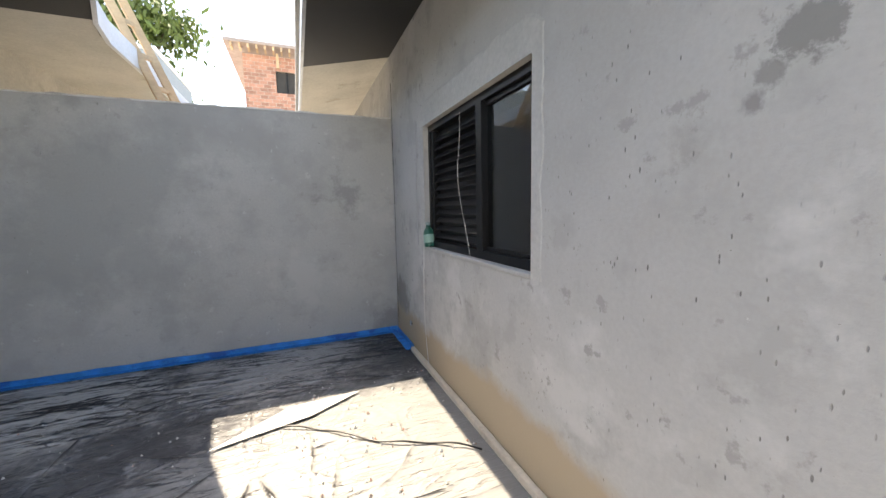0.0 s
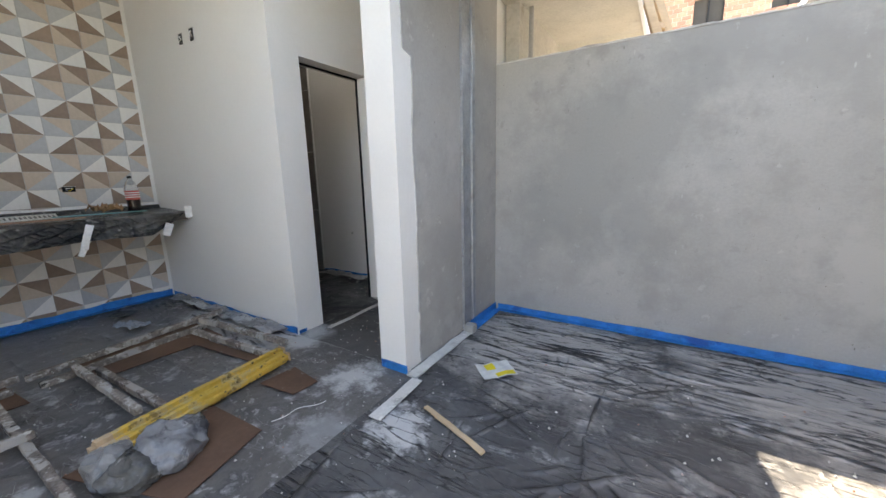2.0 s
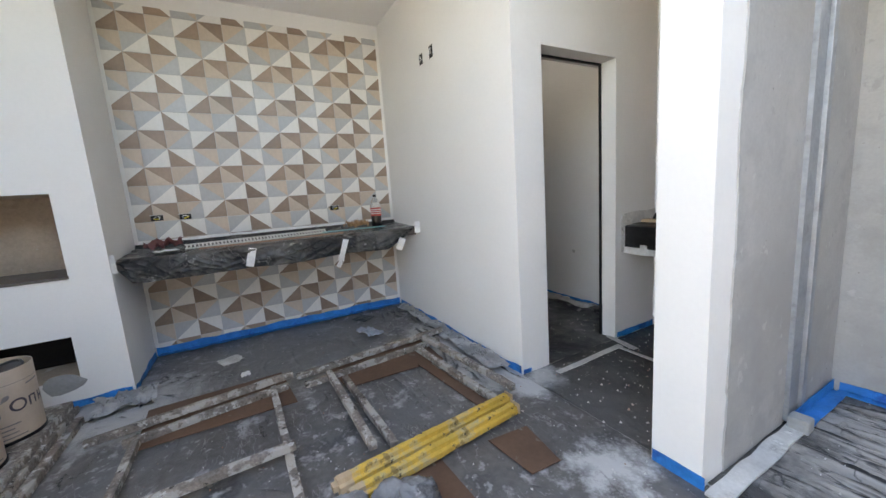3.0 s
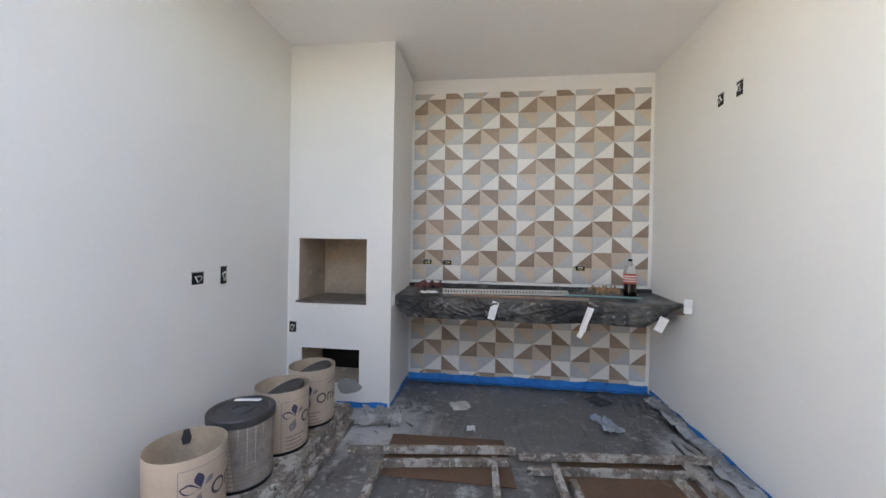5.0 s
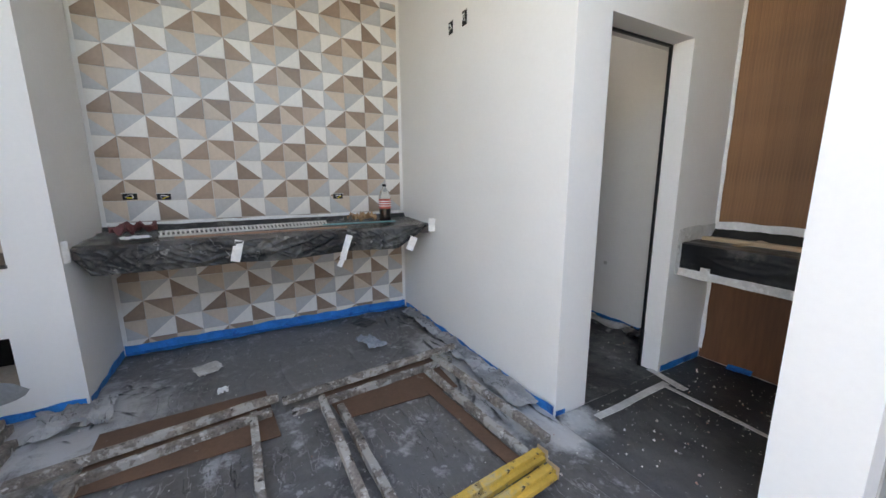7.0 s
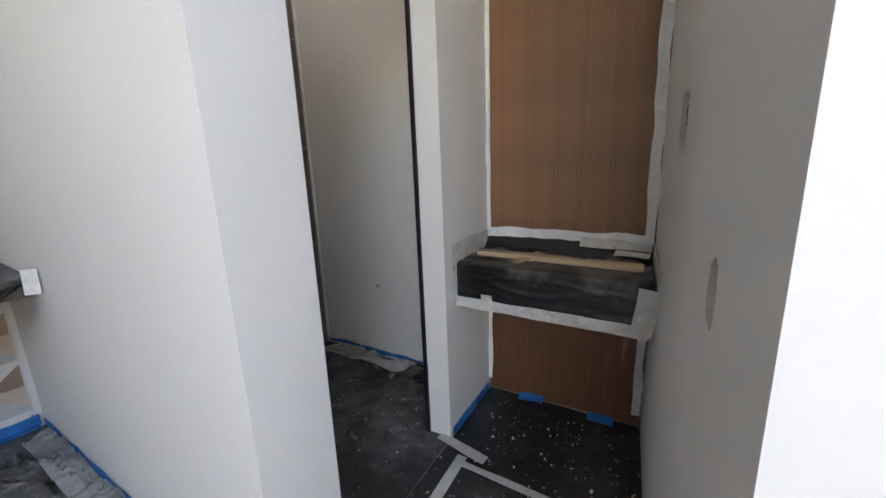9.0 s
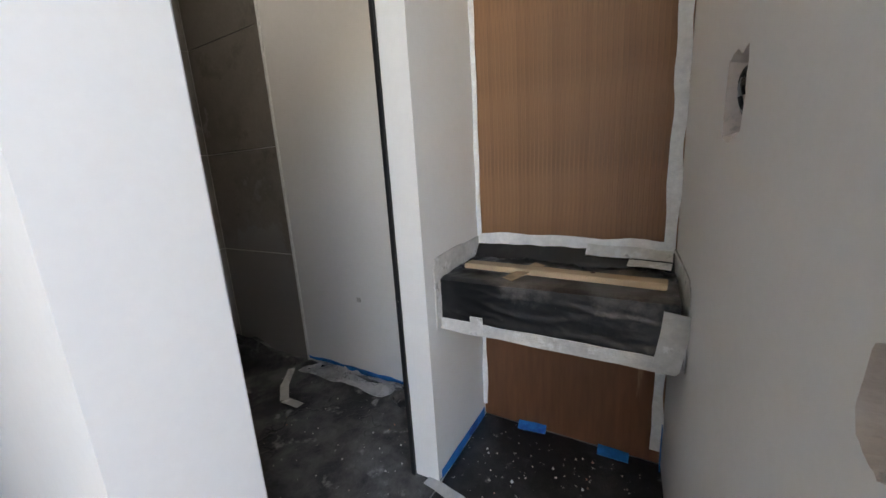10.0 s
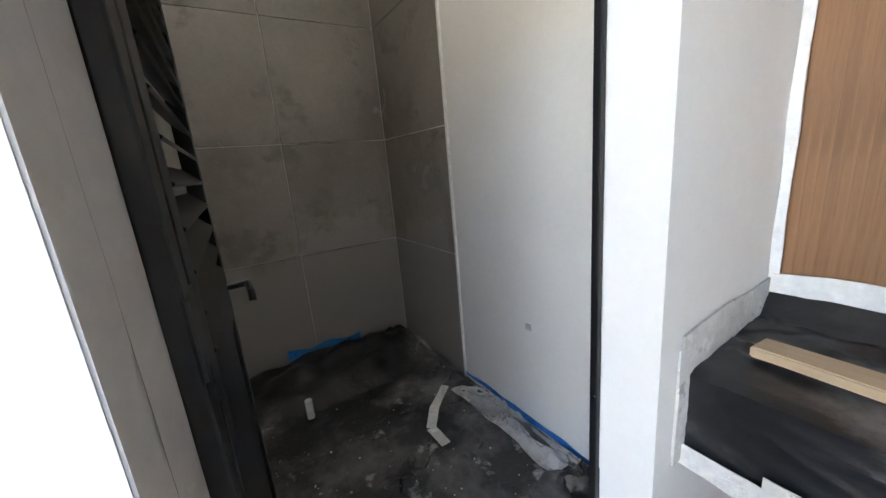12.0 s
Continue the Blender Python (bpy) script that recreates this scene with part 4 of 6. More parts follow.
part("label_band", lathe([(0.0418, 0.03), (0.0424, 0.032), (0.0424, 0.09), (0.0418, 0.092)], 20, (1.515, 3.53, 0.953)), mat("pale_green_label", (0.25, 0.4, 0.33), 0.5), b)

b.rotation_euler = (radians(-10), 0, 0)
d = thing("wall_outlet_hole", (1.497, 4.01, 0.23), "small round pipe stub set in the plastered wall", "pipe")
part("ring", tube([(1.49, 4.01 + 0.022 * math.cos(a), 0.23 + 0.022 * math.sin(a)) for a in np.linspace(0, 2 * math.pi, 13)], 0.005, 6), CONCRETE, d)
part("bore", boxed(1.494, 1.5, 3.994, 4.026, 0.214, 0.246, 0.005), BLACK_METAL, d)

# galvanised strip of the pillar
g = thing("drain_channel", (-1.64, 3.95, 0.02), "galvanised metal downpipe channel on the pillar", "channel")
part("flange", boxed(-1.66, -1.64, 3.91, 4.035, 0.03, Z_CEIL, 0.002), GALV, g)
part("edge_lip", boxed(-1.66, -1.632, 3.902, 3.91, 0.03, Z_CEIL, 0.001), GALV, g)
part("web", boxed(-1.66, -1.624, 4.035, 4.085, 0.03, Z_CEIL, 0.003), GALV, g)
part("joint_clip", boxed(-1.66, -1.637, 3.912, 4.034, 1.1, 1.106, 0.001), GALV, g)
part("joint_clip", boxed(-1.66, -1.637, 3.912, 4.034, 1.98, 1.986, 0.001), GALV, g)
p = thing("cement_block", (-1.6, 3.93, 0.0), "small splashed cement lump at the foot of the channel", "block")
part("lump", boxed(-1.632, -1.55, 3.88, 3.96, 0.005, 0.075, 0.014), CONCRETE, p)

# things on the patio floor
def crumple(x0, x1, y0, y1, z, amp, m, seed, name, label, cat, turn=0.0, n=16):
    """A crumpled thin sheet of roughly this size lying on the floor."""
    cx, cy = (x0 + x1) / 2, (y0 + y1) / 2
    bm = sheet(x0 - cx, x1 - cx, y0 - cy, y1 - cy, max((x1 - x0), (y1 - y0)) / n, lambda x, y: 0)
    for v in bm.verts:
        q = v.co * (1.2 / max(x1 - x0, y1 - y0)) * 4
        v.co.z = z + amp * (0.5 + 0.5 * noise.noise(q + Vector((seed, 0, 0)))) + amp * 0.5 * ridge(q.x, q.y, seed)
        v.co.x += 0.12 * (x1 - x0) * noise.noise(q * 0.7 + Vector((0, seed, 0)))
        v.co.y += 0.12 * (y1 - y0) * noise.noise(q * 0.7 + Vector((0, 0, seed)))
    bmesh.ops.solidify(bm, geom=bm.faces[:], thickness=0.0015)
    ob = link(name, bm, m, None, True)
    ob.matrix_world = pose(cx, cy, 0, 0, 0, turn)
    return tagged(ob, label, cat)


pk = thing("packet", (-1.18, 3.47, 0.012), "flattened white and yellow paper packet lying on the sheet", "packet")
bm = sheet(-0.11, 0.11, -0.09, 0.09, 0.015, lambda x, y: 0.012 + 0.012 * noise.noise(Vector((x * 12, y * 12, 3))))
bmesh.ops.rotate(bm, verts=bm.verts, matrix=Matrix.Rotation(radians(46), 3, "Z"))
bmesh.ops.translate(bm, verts=bm.verts, vec=(-1.18, 3.47, 0.012))
part("paper", bm, mat("printed_paper", (0.62, 0.62, 0.60), 0.6, var=0.08, vs=9, bump=0.1), pk)
bm = sheet(-0.02, 0.10, -0.08, -0.035, 0.015, lambda x, y: 0.0145 + 0.012 * noise.noise(Vector((x * 12, y * 12, 3))))
bm2 = sheet(-0.06, 0.0, 0.0, 0.075, 0.015, lambda x, y: 0.0145 + 0.012 * noise.noise(Vector((x * 12, y * 12, 3))))
YEL = mat("yellow_print", (0.75, 0.60, 0.03), 0.55, var=0.1)
for q in (bm, bm2):
    bmesh.ops.rotate(q, verts=q.verts, matrix=Matrix.Rotation(radians(46), 3, "Z"))
    bmesh.ops.translate(q, verts=q.verts, vec=(-1.18, 3.47, 0.012))
    part("yellow_print", q, YEL, pk, "yellow printed area")

s = thing("wooden_stick", (-1.1, 2.87, 0.012), "splintered pale wooden stick lying on the sheet", "stick")
part("shaft", bar(bmesh.new(), (-1.36, 2.95, 0.02), (-0.95, 2.8, 0.02), 0.026, 0.011, 0.002, 0.007), PINE, s)
# faint sheet of film on the floor, drawn as a thin pale quad
s = thing("foam_board", (0.5, 3.2, 0.015), "thin pale film sheet lying on the sunlit plastic", "board")
bm = bmesh.new()
vs = [bm.verts.new(p) for p in ((0.11, 3.07, 0.018), (0.62, 3.2, 0.02), (0.93, 3.38, 0.02), (0.5, 3.36, 0.018))]
fc = bm.faces.new(vs)
bm.normal_update()
bmesh.ops.solidify(bm, geom=[fc], thickness=0.004)
bmesh.ops.recalc_face_normals(bm, faces=bm.faces)
part("panel", bm, DUSTY, s)
# black tube that paints in a dark crease line of the patio sheet
s = thing("cable", (0.9, 2.85, 0.015), "black cord drawn along a dark crease of the sheet", "cable")
part("strand", tube([(0.46 + 0.95 * t, 3.15 - 0.63 * t + 0.025 * math.sin(t * 9), 0.018 + 0.006 * math.sin(t * 23)) for t in np.linspace(0, 1, 40)], 0.005, 8), BLACK_METAL, s, "", True)
s = thing("loose_wire", (-1.93, 2.58, 0.015), "thin white curled wire scrap on the floor", "wire")
part("strand", tube([(-1.97 + 0.08 * t + 0.02 * math.sin(t * 8), 2.46 + 0.26 * t, 0.018 + 0.01 * math.sin(t * 6)) for t in np.linspace(0, 1, 22)], 0.0022, 6), TAPE, s, "", True)
s = thing("loose_wire", (-0.75, 2.4, 0.015), "thin white curled wire scrap on the patio sheet", "wire")
part("strand", tube([(-0.95 + 0.25 * t, 2.35 + 0.05 * math.sin(t * 5), 0.024 + 0.01 * math.sin(t * 6)) for t in np.linspace(0, 1, 22)], 0.003, 6), TAPE, s, "", True)


# ---- beyond the boundary wall ----
p = thing("vent_pipe", (-1.47, 4.85, 0), "thin grey pipe fixed to the neighbouring wall", "pipe")
part("pipe", tube([(-1.47, 4.85, -0.05), (-1.47, 4.85, 2.6)], 0.02, 10), CONCRETE, p, "", True)
structure("wall_neighbour", boxed(-1.638, -1.52, 4.70, 8, -0.05, 2.6), CREAM, "cream raw wall of the neighbouring house")
structure("wall_neighbour_end", boxed(-1.52, -0.95, 7.2, 7.4, -0.05, 2.6), CREAM, "cream raw end wall of the neighbouring house")

ld = thing("ladder", (-0.45, 5.6, 0), "rough timber ladder leaning against the eave", "ladder")
a0, a1, b0, b1 = Vector((0.3, 5.75, -0.06)), Vector((-0.86, 5.28, 3.24)), Vector((0.42, 5.93, -0.06)), Vector((-0.78, 5.42, 3.24))
part("rail", bar(bmesh.new(), a0, a1, 0.05, 0.07, 0.005, 0.004), PINE, ld)
part("rail", bar(bmesh.new(), b0, b1, 0.05, 0.07, 0.005, 0.004), PINE, ld)
for k in range(11):
    f = 0.08 + k * 0.085
    part("rung", bar(bmesh.new(), a0.lerp(a1, f), b0.lerp(b1, f), 0.03, 0.04, 0.004), PINE, ld)

h = thing("white_house", (-5, 15, -0.06), "plain pale blue-white house wall behind the patio", "house")
part("wall", boxed(-9, -2.85, 14, 18, -0.06, 5.86), mat("pale_blue_render", (0.26, 0.30, 0.325), 0.8, var=0.04), h)
part("roof_edge", boxed(-9.05, -2.79, 13.95, 18.05, 5.86, 5.96, 0.02), TAPE, h)

h = thing("brick_house", (2, 27, -0.06), "unrendered red brick house with a tiled roof edge", "house")
wins = [(-0.02, 1.2, 8.17, 9.42), (2.95, 4.1, 8.3, 9.4)]
wl = part("wall", slab("y", 25.02, 25.3, -1.68, 7.5, -0.06, 10.2, wins), mat("mortar", (0.50, 0.40, 0.33), 0.9), h)
part("side_wall", boxed(-1.68, -1.4, 25.3, 33, -0.06, 10.2), BRICK, h)
bm = bmesh.new()
BH, BL = 0.2, 0.40
for r in range(24):
    z = 5.4 + r * BH
    x = -1.68 - (BL / 2 if r % 2 else 0)
    while x < 7.5:
        xa, xb = max(x, -1.68), min(x + BL - 0.03, 7.5)
        spans = [(xa, xb)]
        for q in wins:
            if z + BH / 2 > q[2] and z + BH / 2 < q[3]:
                spans = [t for u, v in spans for t in ((u, min(v, q[0])), (max(u, q[1]), v))]
        for u, v in spans:
            if v - u > 0.05:
                box(bm, u, v, 25.0, 25.03, z, z + BH - 0.03)
        x += BL
tagged(part("brickwork", bm, None, h), "courses of red hollow brick", "", "", "stuff")
bk = bpy.data.objects["brickwork"].data
bk.materials.clear()
BR2 = BRICK.copy()
BR2.name = "brick_by_piece"
nt = BR2.node_tree
gi, hs = nt.nodes.new("ShaderNodeNewGeometry"), nt.nodes.new("ShaderNodeHueSaturation")
mr = nt.nodes.new("ShaderNodeMapRange")
mr.inputs["To Min"].default_value, mr.inputs["To Max"].default_value = 0.75, 1.25
src = nt.nodes["Principled BSDF"].inputs["Base Color"].links[0].from_socket
nt.links.new(gi.outputs["Random Per Island"], mr.inputs["Value"])
nt.links.new(mr.outputs[0], hs.inputs["Value"])
nt.links.new(src, hs.inputs["Color"])
nt.links.new(hs.outputs[0], nt.nodes["Principled BSDF"].inputs["Base Color"])
bk.materials.append(BR2)
for q in wins:
    w = part("window", boxed(q[0], q[1], 25.2, 25.24, q[2], q[3]), DARK, h, "dark window opening with black bars")
    for k in range(3):
        x = q[0] + (q[1] - q[0]) * k / 2
        part("window_bar", boxed(x - 0.03, x + 0.03, 25.1, 25.2, q[2], q[3]), BLACK_METAL, w)
rf = part("roof", boxed(-2.5, 8, 24.2, 33, 10.45, 10.62, 0.03), mat("roof_edge_tile", (0.34, 0.28, 0.25), 0.9, var=0.2), h, "projecting grey-brown roof edge")
for k in range(24):
    x = -2.2 + k * 0.42
    part("rafter", boxed(x, x + 0.1, 24.3, 25.0, 10.25, 10.45), PINE, rf)
part("brace", boxed(0.05, 0.2, 24.8, 25.0, 9.5, 10.3), PINE, h)


def tree(x, y, h, seed):
    t = thing("tree", (x, y, -0.06), "leafy green tree rising behind the houses", "tree")
    rng = random.Random(seed)
    bm = bmesh.new()
    limbs = []
    base = [Vector((x, y, -0.06)), Vector((x + 0.2, y, h * 0.35)), Vector((x + 0.1, y + 0.1, h * 0.6))]
    for a, b in zip(base, base[1:]):
        bar(bm, a, b, 0.3, 0.3, 0.06)
    for k in range(9):
        a = rng.uniform(0, 6.28)
        tip = base[2] + Vector((math.cos(a) * rng.uniform(0.8, 2.0), math.sin(a) * rng.uniform(0.8, 2.0), rng.uniform(0.5, h * 0.4)))
        bar(bm, base[1].lerp(base[2], rng.uniform(0.3, 1)), tip, 0.09, 0.09, 0.02)
        limbs.append(tip)
    part("trunk", bm, mat("bark", (0.12, 0.09, 0.06), 0.9, var=0.2, vs=6), t)
    verts, faces = [], []
    for k in range(9000):
        c = rng.choice(limbs) + Vector((rng.gauss(0, 0.55), rng.gauss(0, 0.55), rng.gauss(0, 0.45)))
        q = Euler((rng.uniform(0, 6), rng.uniform(0, 6), rng.uniform(0, 6))).to_matrix()
        s = rng.uniform(0.10, 0.20)
        i = len(verts)
        verts += [tuple(c + q @ Vector(p) * s) for p in ((-1, 0, 0), (0, 0.4, 0.1), (1, 0, 0), (0, -0.4, 0.1))]
        faces.append((i, i + 1, i + 2, i + 3))
    me = bpy.data.meshes.new("leaves")
    me.from_pydata(verts, [], faces)
    bm = bmesh.new()
    bm.from_mesh(me)
    part("crown", bm, mat("foliage", (0.10, 0.14, 0.03), 0.6, var=0.4, vs=1.5), t)


tree(-5.6, 19.0, 8.6, 5)
# ---- room things ----
def junction_box(x, y, z, face, w, h, m_in=None, label="open electrical box with loose wires in the wall"):
    """An open wall box whose mouth lies in the wall plane; face is the way it opens."""
    t = thing("junction_box", (x, y, z), label, "socket", "open wall boxes")
    f = Vector(face)
    s = Vector((0, 0, 1)).cross(f)
    M = Matrix(((s.x, 0, f.x, x), (s.y, 0, f.y, y), (0, 1, f.z, z), (0, 0, 0, 1)))

    def put(bm):
        bmesh.ops.transform(bm, matrix=M, verts=bm.verts)
        bmesh.ops.recalc_face_normals(bm, faces=bm.faces)
        return bm
    part("cup", put(boxed(-w / 2, w / 2, -h / 2, h / 2, 0.0, 0.004, 0.0015)), BLACK_METAL, t)
    for k in range(3):
        a = k * 2.1 + x * 9 + y * 5
        part("wire", put(tube([(w * 0.3 * math.cos(a), h * 0.35 * math.sin(a), 0.004), (w * 0.25 * math.cos(a + 0.8), h * 0.2 * math.sin(a + 1), 0.014), (w * 0.32 * math.cos(a + 2), h * 0.3 * math.sin(a + 2.2), 0.006)], 0.0035, 6)), (TAPE, GALV, m_in or CREAM)[k], t, "", True)
    part("edge", put(boxed(-w / 2 - 0.006, w / 2 + 0.006, h / 2 - 0.004, h / 2 + 0.005, 0, 0.003)), GROUT, t)
    return t


for args in (((-3.742, Y_PART, 2.382), (0, -1, 0), 0.055, 0.09), ((-3.925, Y_PART, 2.382), (0, -1, 0), 0.055, 0.08), ((-3.206, Y_LEFT, 1.148), (0, 1, 0), 0.085, 0.07), ((-3.415, Y_LEFT, 1.152), (0, 1, 0), 0.05, 0.11), ((X_CHIM, 0.05, 0.655), (1, 0, 0), 0.06, 0.09), ((X_TILE, 1.085, 1.205), (1, 0, 0), 0.085, 0.045), ((X_TILE, 1.285, 1.2), (1, 0, 0), 0.085, 0.045), ((X_TILE, 2.575, 1.175), (1, 0, 0), 0.085, 0.045)):
    junction_box(*args[0], *args[1:], m_in=YEL if abs(args[0][0] - X_TILE) < 0.01 else None)


def drape(u0, u1, nu, nv, f):
    """A sheet f(u, v) with v from 0 to 1."""
    bm = bmesh.new()
    g = [[bm.verts.new(f(u0 + (u1 - u0) * i / nu, j / nv)) for j in range(nv + 1)] for i in range(nu + 1)]
    for a, b in zip(g, g[1:]):
        for k in range(nv):
            bm.faces.new([a[k], b[k], b[k + 1], a[k + 1]])
    bmesh.ops.recalc_face_normals(bm, faces=bm.faces)
    return bm


def counter_film(y, v):
    end = min(1.0, (y - 0.9) / 0.14, (3.235 - y) / 0.16)
    front = -4.25 - 0.06 * max(0.0, 1 - end) + 0.02 * noise.noise(Vector((y * 3, 1, 1)))
    low = 0.755 + 0.02 * noise.noise(Vector((y * 2.2, 4, 0))) + 0.10 * max(0.0, 1 - (y - 0.9) / 0.08) + 0.18 * max(0.0, 1 - (3.235 - y) / 0.32)
    w = noise.noise(Vector((y * 7, v * 6, 2)))
    cr = ridge(y * 3 + v, v * 5 - y, 5) + 0.5 * ridge(y * 11 + v * 3, v * 9 - y * 3, 9) + 0.3 * ridge(y * 25 - v * 8, v * 22 + y * 6, 14)
    if v < 0.12:
        return (X_TILE + 0.01 + 0.03 * v / 0.12, y, 0.995 - 0.045 * v / 0.12 + 0.006 * w)
    if v < 0.55:
        t = (v - 0.12) / 0.43
        return (X_TILE + 0.04 + (front - 0.012 - X_TILE - 0.04) * t, y, 0.948 - 0.008 * t + 0.007 * w + 0.012 * cr * (1 - t))
    t = (v - 0.55) / 0.45
    hang = ridge(y * 5 + t * 1.6, t * 0.9 - y * 1.2, 5) + 0.55 * ridge(y * 13 - t * 2.2, t * 1.8 + y * 2, 9) + 0.25 * ridge(y * 24 + t * 5, t * 4 - y * 3, 17)
    return (front + 0.012 * w + 0.022 * hang - 0.03 * t * t, y, 0.925 + (low - 0.925) * t + 0.006 * hang * t)


ct = thing("countertop", (-4.58, 2.06, 0.86), "wall-hung countertop wrapped in crumpled black plastic film", "countertop")
part("slab", boxed(X_TILE, -4.30, 0.905, 3.224, 0.86, 0.93, 0.004), STONE, ct)
part("plastic_film", drape(0.905, 3.222, 280, 70, counter_film), SHINY_PLASTIC, ct, "crumpled black plastic film", True)
part("front_board", boxed(-4.33, -4.29, 1.1, 2.95, 0.80, 0.858), BLACK_METAL, ct)
for a, b, w in (((-4.235, 1.76, 0.92), (-4.245, 1.72, 0.775), 0.055), ((-4.235, 2.50, 0.90), (-4.25, 2.44, 0.71), 0.05), ((-4.25, 2.44, 0.71), (-4.25, 2.41, 0.66), 0.035)):
    s = tape_strip("tape_tab", a, b, w, TAPE, "torn white tape tab holding the film", up=(1, 0, 0.1))
    s.parent = ct
    s.location = -ct.location
    del s["kind"], s["category"]
for a, b, w, up in (((-4.20, 3.03, 0.85), (-4.225, 2.99, 0.74), 0.06, (1, -0.2, 0.1)), ((-4.205, Y_PART - 0.028, 0.995), (-4.205, Y_PART - 0.028, 0.885), 0.055, (0.8, -0.8, 0.2)), ((-4.21, Y_CHIM + 0.006, 0.985), (-4.21, Y_CHIM + 0.006, 0.86), 0.055, (0.5, 0.9, 0))):
    tape_strip("wall_tape", a, b, w, TAPE, "white tape tab stuck to the wall beside the countertop", up=up)
tape_strip("wall_tape", (X_TILE + 0.004, 0.93, 1.0), (X_TILE + 0.004, 3.2, 1.0), 0.035, TAPE, "white masking tape along the tiles above the countertop", up=(1, 0, 0), wav=0.008)

bt = thing("cola_bottle", (-4.62, 2.93, 0.95), "half-full clear plastic bottle of dark drink, red label", "bottle")
CLEAR = mat("clear_plastic", (0.9, 0.9, 0.89), 0.15, var=0.02, fine=0.0, bump=0)
CLEAR.node_tree.nodes["Principled BSDF"].inputs["Transmission Weight"].default_value = 1.0
CLEAR.node_tree.nodes["Principled BSDF"].inputs["IOR"].default_value = 1.12
B0 = (-4.62, 2.93, 0.951)
part("drink", lathe([(0, 0), (0.046, 0), (0.052, 0.015), (0.05, 0.06), (0.052, 0.115), (0, 0.115)], 24, B0), mat("dark_drink", (0.012, 0.006, 0.005), 0.12, var=0), bt, "", True)
part("label_wrap", lathe([(0.053, 0.115), (0.054, 0.117), (0.054, 0.195), (0.053, 0.197)], 24, B0), mat("red_label", (0.55, 0.10, 0.07), 0.4, var=0.3, vs=25), bt, "red and white label", True)
part("shell", lathe([(0.0535, 0.197), (0.052, 0.22), (0.036, 0.27), (0.016, 0.30), (0.014, 0.31)], 24, B0), CLEAR, bt, "", True)
part("cap", lathe([(0, 0.31), (0.017, 0.31), (0.017, 0.33), (0, 0.332)], 16, B0), BLACK_METAL, bt)
for k in range(3):
    part("label_stripe", lathe([(0.0548, 0.135 + k * 0.02), (0.0548, 0.143 + k * 0.02)], 24, B0), TAPE, bt)

GRATE = mat("dusty_white_plastic", (0.55, 0.53, 0.48), 0.5, var=0.15, vs=9)
gr = thing("floor_grate", (-4.5, 1.85, 0.95), "long white slotted drain grating lying on the film", "grating")
ga, gb = Vector((-4.42, 1.3, 0.972)), Vector((-4.55, 2.4, 0.972))
gd = (gb - ga).normalized()
gs = Vector((-gd.y, gd.x, 0)) * 0.94 + Vector((0, 0, 0.33 if -gd.y < 0 else -0.33))
for o in (-0.035, 0.035):
    part("edge_bar", bar(bmesh.new(), ga + gs * o, gb + gs * o, 0.012, 0.012, 0.002), GRATE, gr)
me_slat = None
for k in range(42):
    c = ga.lerp(gb, (k + 0.5) / 42)
    part("slat", bar(bmesh.new(), c - gs * 0.03, c + gs * 0.03, 0.012, 0.008, 0), GRATE, gr)
crumple(-4.66, -4.46, 2.60, 2.80, 0.955, 0.085, mat("brown_leather_rag", (0.35, 0.20, 0.10), 0.8, var=0.2, vs=12), 3, "work_glove", "crumpled brown work glove on the film", "glove", 10)
crumple(-4.66, -4.46, 1.03, 1.27, 0.955, 0.085, mat("dark_red_cloth", (0.13, 0.035, 0.035), 0.6, var=0.3, vs=12), 5, "cloth", "folded dark red cloth on the film", "cloth", 15)
crumple(-4.5, -4.36, 1.1, 1.25, 0.955, 0.008, TAPE, 8, "paper_scrap", "pale paper scrap on the film", "paper", 20)
s = thing("teal_strip", (-4.5, 2.55, 0.955), "thin teal plastic strip lying on the film", "strip")
part("blade", bar(bmesh.new(), (-4.47, 2.35, 0.966), (-4.43, 2.95, 0.966), 0.035, 0.008, 0.002), mat("teal_plastic", (0.12, 0.30, 0.30), 0.5), s)
s = thing("wood_scrap", (-4.38, 1.6, 0.955), "thin reddish wooden strip along the counter edge", "strip")
part("blade", bar(bmesh.new(), (-4.31, 1.4, 0.957), (-4.30, 2.5, 0.957), 0.03, 0.012, 0.002), mat("reddish_wood", (0.30, 0.17, 0.11), 0.7, var=0.2, vs=9), s)

# ---- planks, buckets ----
pl = [(-3.97, -1.95, 0.16, 0.41, 0.0), (-3.90, -1.90, 0.43, 0.71, 0.0), (-3.95, -1.92, 0.14, 0.40, 0.044), (-3.98, -1.95, 0.41, 0.67, 0.044), (-3.93, -1.9, 0.17, 0.43, 0.088), (-3.96, -1.97, 0.44, 0.655, 0.088)]
for x0, x1, y0, y1, z in pl:
    t = thing("plank", ((x0 + x1) / 2, (y0 + y1) / 2, z), "cement-splashed timber plank in a low stack by the wall", "plank", "stacked planks")
    part("board", bar(bmesh.new(), (x0, (y0 + y1) / 2, z + 0.028), (x1, (y0 + y1) / 2, z + 0.028), y1 - y0, 0.042, 0.003, 0.006), CEMENTED, t)
    part("end_grain", boxed(x0 - 0.002, x0 + 0.004, y0 + 0.02, y1 - 0.02, z + 0.012, z + 0.044), PINE, t)

